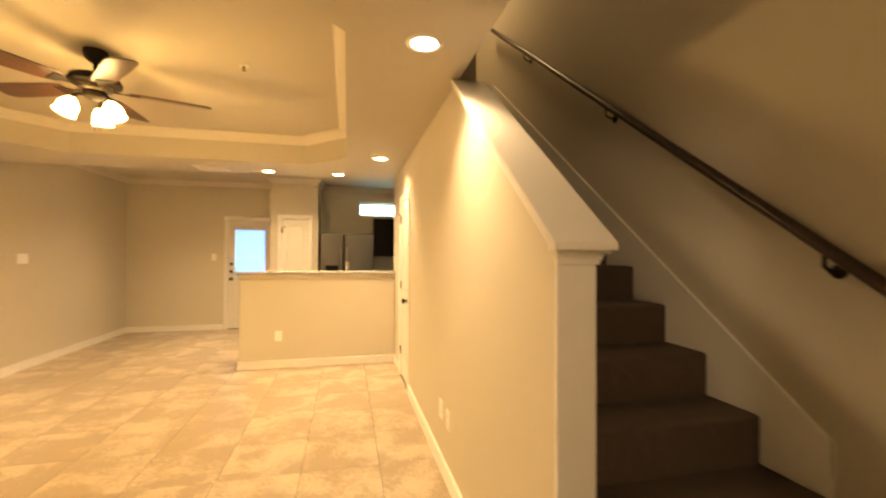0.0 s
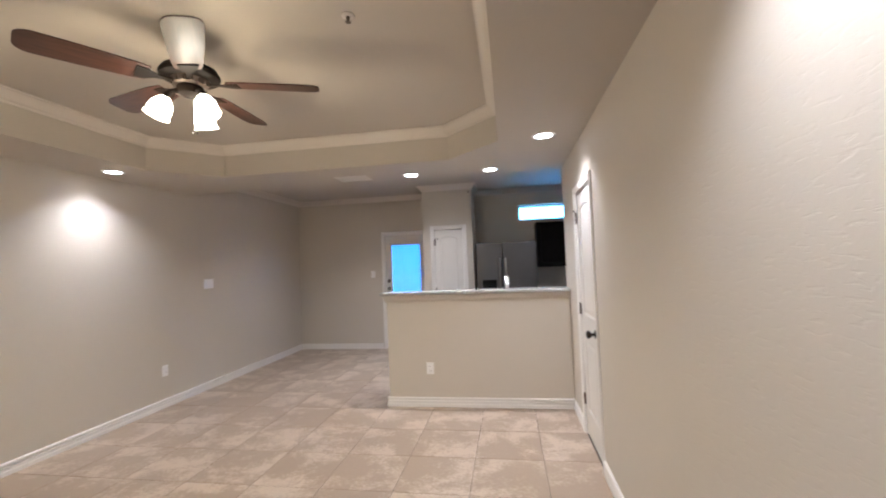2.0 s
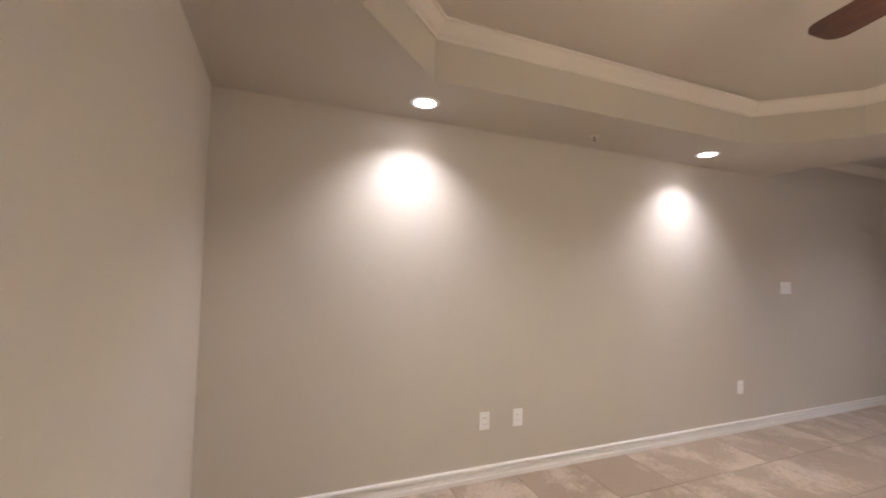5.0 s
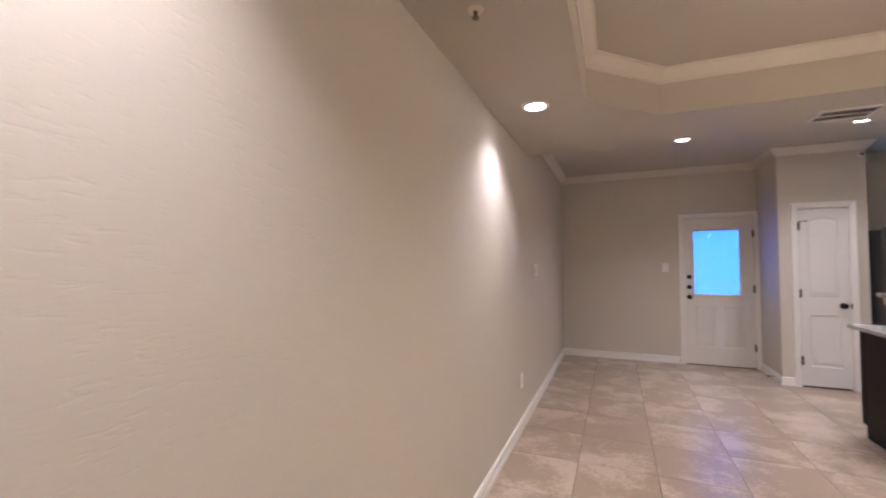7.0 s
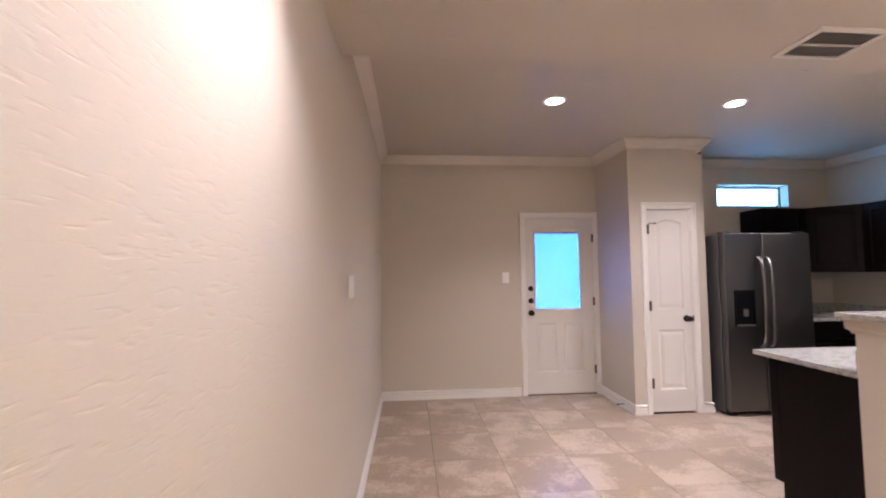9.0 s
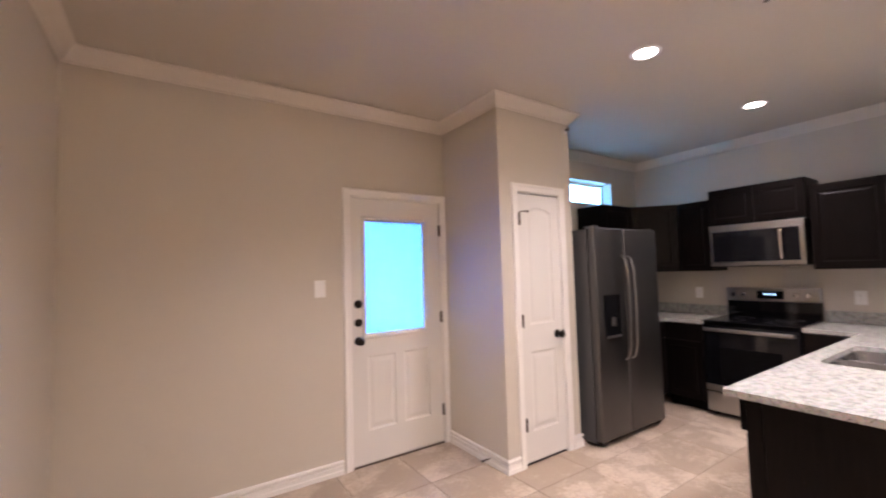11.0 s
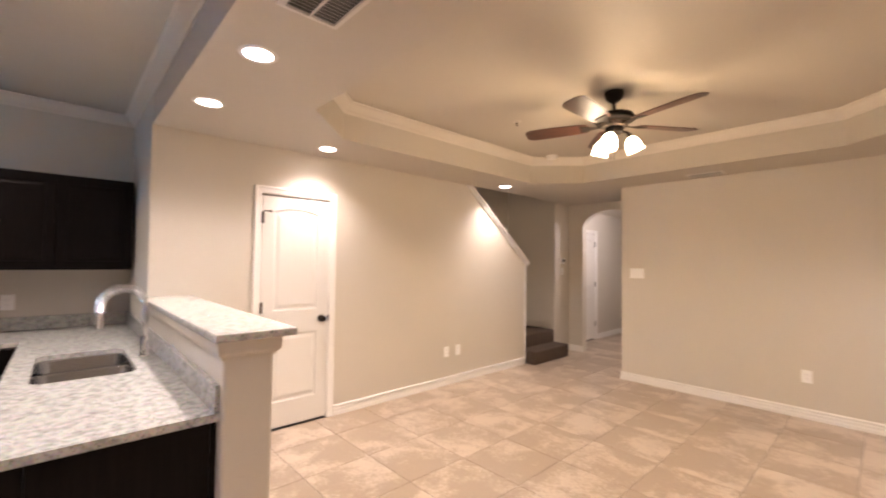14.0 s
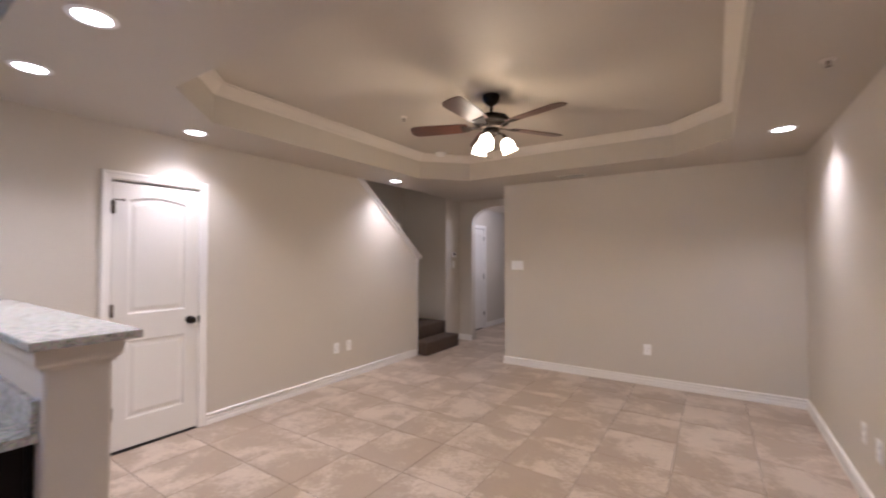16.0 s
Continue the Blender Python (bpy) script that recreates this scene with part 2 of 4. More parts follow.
HINGE = material("aged_hinge", (0.16, 0.13, 0.11), rough=0.42, metal=0.85, vary=0.2, scale=20, bump=0.03)
STEEL = steel_material("stainless_steel", (0.46, 0.445, 0.43), 0.30)
SLATE = steel_material("dark_stainless", (0.14, 0.137, 0.138), 0.40)
SINKSTEEL = steel_material("sink_steel", (0.42, 0.415, 0.41), 0.26)
HANDLE = steel_material("satin_steel", (0.25, 0.247, 0.245), 0.34)
SIDE = material("fridge_side_grey", (0.075, 0.075, 0.078), rough=0.45, vary=0.06, scale=5, fine=200, fine_bump=0.12, bump=0)
CHROME = material("chrome", (0.80, 0.80, 0.80), rough=0.10, metal=1.0, vary=0.02, bump=0)
BLACK = dull(material("black_plastic", (0.005, 0.005, 0.006), rough=0.36, vary=0.1, bump=0), 0.08)
BLACKGLASS = dull(material("black_glass", (0.006, 0.006, 0.008), rough=0.07, vary=0.02, bump=0), 0.4)
PLATE = material("white_plastic", (0.90, 0.885, 0.87), rough=0.32, vary=0.01, bump=0)
SLOT = material("dark_slot", (0.03, 0.03, 0.03), rough=0.7, vary=0.1, bump=0)
CARPET = carpet_material()
RAILWOOD = wood_material("dark_stained_wood", (0.018, 0.010, 0.007), (0.055, 0.028, 0.018), 0.34)
BLADE = wood_material("fan_blade_wood", (0.030, 0.012, 0.008), (0.085, 0.034, 0.022), 0.34)
LED = glow_material("downlight_lens", (1.0, 0.92, 0.82), 17.0)
SHADE = glow_material("frosted_shade", (1.0, 0.83, 0.55), 15.0)
DISPLAY = glow_material("clock_display", (0.45, 0.75, 1.0), 1.6)
BACKDROP = glow_material("daylight", (0.22, 0.62, 1.0), SKY_GLOW)
# fridge gasket, and the strips painted as shade under doors
GASKET_GAP_SHADE = material("gasket_and_gap_shade", (0.02, 0.02, 0.02), rough=0.8, vary=0.1, bump=0)

GLASS = bpy.data.materials.new("window_glass")
GLASS.use_nodes = True
gb = GLASS.node_tree.nodes["Principled BSDF"]
gb.inputs["Transmission Weight"].default_value, gb.inputs["Roughness"].default_value, gb.inputs["IOR"].default_value = 1.0, 0.0, 1.45

BLIND_DAYLIT = bpy.data.materials.new("blind_slat")
BLIND_DAYLIT.use_nodes = True
bt = BLIND_DAYLIT.node_tree
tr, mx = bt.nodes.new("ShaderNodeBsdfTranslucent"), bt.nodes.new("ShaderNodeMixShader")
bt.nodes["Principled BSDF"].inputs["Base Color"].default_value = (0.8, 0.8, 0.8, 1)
# extra daylight blue is put into the slats' translucent colour
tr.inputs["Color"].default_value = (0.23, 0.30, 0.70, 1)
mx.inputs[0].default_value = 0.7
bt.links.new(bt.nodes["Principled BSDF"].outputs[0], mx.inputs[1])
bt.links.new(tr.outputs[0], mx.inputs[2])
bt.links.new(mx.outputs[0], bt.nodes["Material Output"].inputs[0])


# ---- mesh helpers ----
def part(name, bm, mat, parent=None, label="", smooth=False):
    """One mesh object out of a bmesh, under its thing."""
    bmesh.ops.recalc_face_normals(bm, faces=bm.faces)
    me = bpy.data.meshes.new(name)
    bm.to_mesh(me)
    bm.free()
    me.materials.append(mat)
    if smooth:
        me.shade_smooth()
        me.set_sharp_from_angle(angle=radians(40))
    ob = new(name, me)
    ob.parent = parent
    if label:
        tagged(ob, label)
    return ob


def thing(name, x, y, z, rz, label, category, group="", kind=""):
    ob = new(name)
    ob.empty_display_size = 0.05
    ob.matrix_world = pose(x, y, z, 0, 0, rz)
    return tagged(ob, label, category, group, kind)


def add_box(bm, x0, y0, z0, x1, y1, z1, bevel=0.0, seg=2):
    r = bmesh.ops.create_cube(bm, size=1)
    vs = r["verts"]
    for v in vs:
        v.co = Vector(((x0 + x1) / 2 + v.co.x * (x1 - x0), (y0 + y1) / 2 + v.co.y * (y1 - y0), (z0 + z1) / 2 + v.co.z * (z1 - z0)))
    if bevel:
        es = list({e for v in vs for e in v.link_edges})
        bmesh.ops.bevel(bm, geom=es, offset=bevel, segments=seg, profile=0.5, affect="EDGES")
    return bm


def box(*a, bevel=0.0, seg=2):
    return add_box(bmesh.new(), *a, bevel=bevel, seg=seg)


def add_loft(bm, rings, closed=True, cap=True):
    """Skin over rings of points of equal count."""
    vs = [[bm.verts.new(p) for p in ring] for ring in rings]
    n = len(vs[0])
    for a, b in zip(vs, vs[1:]):
        for i in range(n if closed else n - 1):
            j = (i + 1) % n
            bm.faces.new((a[i], a[j], b[j], b[i]))
    if cap:
        bm.faces.new(vs[0])
        bm.faces.new(vs[-1])
    return bm


def add_lathe(bm, profile, centre=(0, 0, 0), axis="z", n=24, cap=True):
    rings = []
    for r, h in profile:
        ring = []
        for i in range(n):
            a = 2 * math.pi * i / n
            c, s = max(r, 1e-4) * math.cos(a), max(r, 1e-4) * math.sin(a)
            p = {"z": (c, s, h), "x": (h, c, s), "y": (c, h, s)}[axis]
            ring.append(Vector(p) + Vector(centre))
        rings.append(ring)
    return add_loft(bm, rings, cap=cap)


def lathe(profile, centre=(0, 0, 0), axis="z", n=24, cap=True):
    return add_lathe(bmesh.new(), profile, centre, axis, n, cap)


def add_tube(bm, path, r, n=10):
    pts = [Vector(p) for p in path]
    rings = []
    up = Vector((0.13, 0.31, 0.94))
    for i, p in enumerate(pts):
        d = (pts[min(i + 1, len(pts) - 1)] - pts[max(i - 1, 0)]).normalized()
        u = d.cross(up).normalized()
        v = d.cross(u)
        rr = r[i] if isinstance(r, (list, tuple)) else r
        rings.append([p + rr * (math.cos(2 * math.pi * k / n) * u + math.sin(2 * math.pi * k / n) * v) for k in range(n)])
    return add_loft(bm, rings)


def tube(path, r, n=10):
    return add_tube(bmesh.new(), path, r, n)


def prism(poly, axis, a, b):
    """A plane outline drawn out along an axis."""
    bm = bmesh.new()
    put = {"x": lambda t, p: (t, p[0], p[1]), "y": lambda t, p: (p[0], t, p[1]), "z": lambda t, p: (p[0], p[1], t)}[axis]
    return add_loft(bm, [[put(a, p) for p in poly], [put(b, p) for p in poly]])


def sweep(path, profile, closed=False):
    """A moulding: the profile (out to the left of the path, up) carried along a level path with mitred corners."""
    pts = [Vector((p[0], p[1], 0)) for p in path]
    n = len(pts)
    rings = []
    for i, p in enumerate(pts):
        before = pts[i] - pts[i - 1] if (i or closed) else pts[1] - pts[0]
        after = pts[(i + 1) % n] - pts[i] if (i < n - 1 or closed) else before
        b, a = before.normalized(), after.normalized()
        nb, na = Vector((-b.y, b.x, 0)), Vector((-a.y, a.x, 0))
        m = (nb + na) / (1 + nb.dot(na))
        rings.append([p + m * u + Vector((0, 0, path[i][2] + h)) for u, h in profile])
    if closed:
        rings.append(rings[0])
    return add_loft(bmesh.new(), rings, cap=not closed)


def grid_wall(name, axis, at, thick, u0, u1, z0, z1, holes=(), mat=None, label="painted wall"):
    """A wall with openings through it: axis is the direction it faces along, at its near face."""
    us = sorted({u0, u1, *[h[0] for h in holes], *[h[1] for h in holes]})
    zs = sorted({z0, z1, *[h[2] for h in holes], *[h[3] for h in holes]})
    us, zs = [u for u in us if u0 <= u <= u1], [z for z in zs if z0 <= z <= z1]

    def solid(i, j):
        if not (0 <= i < len(us) - 1 and 0 <= j < len(zs) - 1):
            return False
        u, z = (us[i] + us[i + 1]) / 2, (zs[j] + zs[j + 1]) / 2
        return not any(h[0] < u < h[1] and h[2] < z < h[3] for h in holes)

    bm = bmesh.new()
    seen = {}

    def vert(u, t, z):
        p = (t, u, z) if axis == "x" else (u, t, z)
        k = tuple(round(c, 5) for c in p)
        if k not in seen:
            seen[k] = bm.verts.new(p)
        return seen[k]

    a, b = at, at + thick
    for i in range(len(us) - 1):
        for j in range(len(zs) - 1):
            if not solid(i, j):
                continue
            p, q, r, s = us[i], us[i + 1], zs[j], zs[j + 1]
            for t in (a, b):
                bm.faces.new([vert(p, t, r), vert(q, t, r), vert(q, t, s), vert(p, t, s)])
            for di, dj, e in ((-1, 0, ((p, r), (p, s))), (1, 0, ((q, r), (q, s))), (0, -1, ((p, r), (q, r))), (0, 1, ((p, s), (q, s)))):
                if not solid(i + di, j + dj):
                    (e0, e1) = e
                    bm.faces.new([vert(e0[0], a, e0[1]), vert(e1[0], a, e1[1]), vert(e1[0], b, e1[1]), vert(e0[0], b, e0[1])])
    return tagged(part(name, bm, mat or WALL), label, "wall", kind="structure")


# ---- structure: walls ----
T = 0.12
BD = (-2.79, -1.985)            # back door slab
KW = (-0.40, 0.53, 2.18, 2.45)  # kitchen window
PD = (-1.745, -1.30)            # pantry door slab
PE = -1.135                     # kitchen side of the pantry
CD = (-1.215, -0.60)            # closet door slab
HEAD = 2.045

grid_wall("wall_west", "x", XW, -T, YS - T, YN + T, 0, ZH + 0.1, label="long greige painted wall with trowelled texture")
grid_wall("wall_north", "y", YN, 0.16, XW, XE, 0, ZH + 0.1, [(BD[0] - 0.02, BD[1] + 0.02, -1, HEAD + 0.02), KW], label="greige painted wall with back door and high window")
grid_wall("wall_south", "y", YS, -T, XW, -1.283, 0, ZL + 0.05, label="greige painted wall beside the hall opening")
grid_wall("wall_east", "x", XE, T, YS - 0.75, YN + T, 0, 5.2, label="greige painted outer wall of stairs and kitchen")
grid_wall("wall_stair_north", "y", BAR_Y, -T, 0.116, XE, 0, 5.2, label="painted wall between kitchen and stairs")
grid_wall("wall_pantry_front", "y", 2.215, 0.10, -1.93, PE, 0, ZH, [(PD[0] - 0.018, PD[1] + 0.018, -1, HEAD + 0.018)], label="greige painted pantry wall with narrow door")
grid_wall("wall_pantry_west", "x", -1.93, 0.10, 2.3155, YN, 0, ZH, label="greige painted side of the pantry")
grid_wall("wall_pantry_east", "x", PE, -0.10, 2.3155, YN, 0, ZH, label="greige painted side of the pantry beside the refrigerator")
grid_wall("wall_passage_west", "x", -1.283, -T, -9.0, YS - T - 0.001, 0, ZL + 0.05, label="greige painted passage wall")
grid_wall("wall_passage_east", "x", 0.09, 0.12, ARCH_Y, -5.391, 0, ZL + 0.05, label="greige painted wall beside the stair landing")
grid_wall("wall_landing_south", "y", -5.27, -T, 0.09, XE, 0, 5.2, label="greige painted wall behind the stair landing")
grid_wall("wall_hall_east", "x", 0.26, 0.12, -9.0, ARCH_Y - T - 0.001, 0, ZL + 0.05, [(-7.0, -6.24, -1, HEAD + 0.018)], label="pale painted hall wall with a white door")
grid_wall("wall_hall_south", "y", -9.0, -T, -1.4, 0.4, 0, ZL + 0.05, label="pale painted hall end wall")

# stair side wall with its sloping top
CAP_SLOPE = 0.80
z_end = 1.492
y_top = STAIR_END + (ZL - z_end) / CAP_SLOPE
outline = [(STAIR_END, 0), (CD[0] - 0.018, 0), (CD[0] - 0.018, HEAD + 0.018), (CD[1] + 0.018, HEAD + 0.018), (CD[1] + 0.018, 0), (BAR_Y, 0), (BAR_Y, 5.2), (y_top, 5.2), (y_top, ZL), (STAIR_END, z_end)]
tagged(part("wall_stair", prism(outline, "x", 0.0, 0.115), WALL), "greige painted stair wall with sloping top and closet door", "wall", kind="structure")

# half wall of the bar
tagged(part("wall_bar", box(-1.905, 0.0, 0, -0.001, BAR_Y, 1.165, bevel=0.012), WALL), "greige painted half wall under the raised bar", "wall", kind="structure")

# arch wall across the passage
ax0, ax1, spring, rise = -1.10, -0.165, 2.03, 0.29
arc = [(ax0 + (ax1 - ax0) * (0.5 - 0.5 * math.cos(math.pi * k / 20)), spring + rise * math.sin(math.pi * k / 20)) for k in range(21)]
outline = [(-1.2835, 0), (ax0, 0)] + arc + [(ax1, 0), (0.212, 0), (0.212, ZL + 0.05), (-1.2835, ZL + 0.05)]
tagged(part("wall_arch", prism(outline, "y", ARCH_Y, ARCH_Y - T), WALL), "greige painted wall with an arched opening", "wall", kind="structure")

# ---- structure: ceilings ----
TX0, TX1, TY0, TY1, CH = -3.845, -0.64, -4.0, -0.535, 0.46
TRAY = [(TX0 + CH, TY0), (TX1 - CH, TY0), (TX1, TY0 + CH), (TX1, TY1 - CH), (TX1 - CH, TY1), (TX0 + CH, TY1), (TX0, TY1 - CH), (TX0, TY0 + CH)]


def slab_with_hole(outer, hole, z0, z1):
    bm = bmesh.new()
    for z in (z0, z1):
        es = []
        for loop in (outer, hole):
            vs = [bm.verts.new((p[0], p[1], z)) for p in loop]
            es += [bm.edges.new((vs[i], vs[(i + 1) % len(vs)])) for i in range(len(vs))]
        bmesh.ops.triangle_fill(bm, use_beauty=True, edges=es)
    bm.verts.ensure_lookup_table()
    n0, n1 = len(outer), len(hole)
    low, high = bm.verts[: n0 + n1], bm.verts[n0 + n1 :]
    for start, n in ((0, n0), (n0, n1)):
        for i in range(n):
            j = start + (i + 1) % n
            bm.faces.new((low[start + i], low[j], high[j], high[start + i]))
    return bm


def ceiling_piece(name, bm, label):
    return tagged(part(name, bm, CEIL_DIMMED), label, "ceiling", kind="structure")


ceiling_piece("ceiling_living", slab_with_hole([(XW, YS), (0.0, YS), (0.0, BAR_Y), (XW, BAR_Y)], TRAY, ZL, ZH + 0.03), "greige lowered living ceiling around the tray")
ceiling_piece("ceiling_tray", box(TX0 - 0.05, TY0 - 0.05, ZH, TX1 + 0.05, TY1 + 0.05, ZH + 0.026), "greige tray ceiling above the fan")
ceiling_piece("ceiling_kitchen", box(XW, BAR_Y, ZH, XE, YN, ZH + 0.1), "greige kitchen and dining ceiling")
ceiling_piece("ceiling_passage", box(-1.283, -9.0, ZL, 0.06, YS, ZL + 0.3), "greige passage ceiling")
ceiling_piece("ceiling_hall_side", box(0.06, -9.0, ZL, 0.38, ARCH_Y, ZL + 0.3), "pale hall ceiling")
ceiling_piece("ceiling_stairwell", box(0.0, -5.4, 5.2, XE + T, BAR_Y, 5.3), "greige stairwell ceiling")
tagged(part("wall_stairwell_west", box(-0.06, -5.4, ZL + 0.301, 0.055, y_top - 0.001, 5.2), WALL), "greige painted upper stairwell wall", "wall", kind="structure")
tagged(part("wall_kitchen_bridge", box(0.001, BAR_Y - T + 0.004, ZH + 0.1, XE, BAR_Y + 0.1, ZH + 0.2), WALL), "painted wall above the kitchen", "wall", kind="structure")

# ---- trim: crown, baseboards ----
CROWN = [(0, 0), (0.0, -0.088), (0.010, -0.088), (0.014, -0.076), (0.030, -0.062), (0.052, -0.030), (0.064, -0.014), (0.078, -0.010), (0.078, 0)]


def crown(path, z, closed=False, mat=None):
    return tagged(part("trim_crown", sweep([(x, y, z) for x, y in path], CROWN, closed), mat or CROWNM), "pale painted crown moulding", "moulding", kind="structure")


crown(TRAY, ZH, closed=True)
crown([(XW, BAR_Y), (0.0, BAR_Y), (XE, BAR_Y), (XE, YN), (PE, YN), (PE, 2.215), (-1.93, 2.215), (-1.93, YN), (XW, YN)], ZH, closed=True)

BASE = [(0, 0), (0.017, 0), (0.017, 0.028), (0.013, 0.034), (0.013, 0.060), (0.003, 0.064), (0.003, 0.074), (0.0165, 0.078), (0.0165, 0.088), (0.010, 0.096), (0, 0.098)]


def base(path):
    """Baseboard; the room lies to the left of the path."""
    return tagged(part("baseboard", sweep([(x, y, 0.0) for x, y in path], BASE), TRIM), "white painted stepped baseboard", "baseboard", kind="structure")


base([(XW, YN), (XW, YS), (-1.283, YS), (-1.283, ARCH_Y)])
base([(BD[0] - 0.082, YN), (XW + 0.016, YN)])
base([(PD[0] - 0.072, 2.215), (-1.93, 2.215), (-1.93, YN - 0.02)])
base([(PE, 2.30), (PE, 2.215), (PD[1] + 0.072, 2.215)])
base([(0, STAIR_END + 0.0), (0, CD[0] - 0.072)])
base([(0, CD[1] + 0.072), (0, -0.001), (-1.905, -0.0), (-1.905, BAR_Y)])
base([(0.26, -9.0), (0.26, -7.07)])
base([(0.26, -6.17), (0.26, ARCH_Y - T)])
base([(ax1 + 0.001, ARCH_Y), (0.09, ARCH_Y), (0.09, -5.30)])


# ---- doors ----
def panel_ring(x0, x1, z0, z1, arch, inset, depth, n=12):
    """An outline of a door panel, flat or arched at the head, shrunk by inset, at a depth."""
    xa, xb, za, zb = x0 + inset, x1 - inset, z0 + inset, z1 - inset
    pts = [(xa, depth, za), (xb, depth, za)]
    for k in range(n + 1):
        u = 1 - 2 * k / n
        x = (xa + xb) / 2 + (xb - xa) / 2 * u
        pts.append((x, depth, zb - arch * u * u))
    return [Vector(p) for p in pts]


def door_leaf(bm, w, h, thick, panels, holes=()):
    """A moulded leaf whose face looks to -y: x from 0 to w, its back at +thick."""
    es, loops = [], []
    outer = [bm.verts.new(p) for p in ((0, 0, 0), (w, 0, 0), (w, 0, h), (0, 0, h))]
    loops.append(outer)
    rings = []
    for x0, x1, z0, z1, arch in panels:
        ring = [bm.verts.new(p) for p in panel_ring(x0, x1, z0, z1, arch, 0, 0)]
        rings.append((ring, (x0, x1, z0, z1, arch)))
        loops.append(ring)
    cuts = []
    for x0, x1, z0, z1 in holes:
        ring = [bm.verts.new(p) for p in ((x0, 0, z0), (x1, 0, z0), (x1, 0, z1), (x0, 0, z1))]
        cuts.append(ring)
        loops.append(ring)
    for vs in loops:
        es += [bm.edges.new((vs[i], vs[(i + 1) % len(vs)])) for i in range(len(vs))]
    bmesh.ops.triangle_fill(bm, use_beauty=True, edges=es)
    for ring, spec in rings:
        last = ring
        for inset, depth in ((0.008, 0.007), (0.020, 0.009), (0.050, 0.003)):
            nxt = [bm.verts.new(p) for p in panel_ring(*spec, inset, depth)]
            for i in range(len(last)):
                j = (i + 1) % len(last)
                bm.faces.new((last[i], last[j], nxt[j], nxt[i]))
            last = nxt
        bm.faces.new(last)
    back = [bm.verts.new(p) for p in ((0, thick, 0), (w, thick, 0), (w, thick, h), (0, thick, h))]
    for i in range(4):
        j = (i + 1) % 4
        bm.faces.new((outer[i], outer[j], back[j], back[i]))
    es = [bm.edges.get((back[i], back[(i + 1) % 4])) for i in range(4)]
    for ring in cuts:
        far = [bm.verts.new(v.co + Vector((0, thick, 0))) for v in ring]
        for i in range(4):
            j = (i + 1) % 4
            bm.faces.new((ring[i], ring[j], far[j], far[i]))
        es += [bm.edges.get((far[i], far[(i + 1) % 4])) for i in range(4)]
    bmesh.ops.triangle_fill(bm, use_beauty=True, edges=es)
    return bm


CASING = [(0, 0), (0.058, 0), (0.058, 0.012), (0.052, 0.017), (0.040, 0.017), (0.034, 0.013), (0.012, 0.010), (0.004, 0.010), (0, 0.006)]


def casing(name_parent, w, h, gap=0.012, mat=None):
    """Mitred casing round an opening of width w and height h, in the plane y = 0, proud towards -y."""
    rings = []
    for sx, x, z, mit in ((-1, -gap, 0.0, 0), (-1, -gap, h + gap, 1), (1, w + gap, h + gap, 1), (1, w + gap, 0.0, 0)):
        rings.append([(x + sx * u, -t - 0.0005, z + (u if mit else 0)) for u, t in CASING])
    return part("casing", add_loft(bmesh.new(), rings), mat or TRIM, name_parent)


def jamb(parent, w, h, depth):
    bm = bmesh.new()
    for b in ((-0.016, 0.0, 0, -0.004, depth, h + 0.016), (w + 0.004, 0.0, 0, w + 0.016, depth, h + 0.016), (-0.004, 0.0, h + 0.004, w + 0.004, depth, h + 0.016)):
        add_box(bm, *b)
    part("jamb", bm, TRIM, parent)


def knob(parent, x, z, y=0.0, mat=None):
    bm = lathe([(0.033, 0.0), (0.033, -0.006), (0.026, -0.011), (0.012, -0.013), (0.011, -0.032), (0.018, -0.038), (0.027, -0.046), (0.029, -0.056), (0.024, -0.066), (0.010, -0.071), (0.0, -0.072)], (x, y, z), "y", 20)
    return part("door_knob", bm, mat or BRONZE, parent, "dark bronze round knob", smooth=True)


def hinge(parent, x, z, y=0.0):
    bm = bmesh.new()
    add_lathe(bm, [(0.0, -0.052), (0.004, -0.050), (0.0075, -0.046), (0.0075, 0.046), (0.004, 0.050), (0.0, 0.052)], (x, y - 0.006, z), "z", 12)
    add_box(bm, x - 0.013, y - 0.004, z - 0.045, x + 0.013, y + 0.002, z + 0.045)
    return part("hinge", bm, HINGE, parent, "dull bronze hinge")


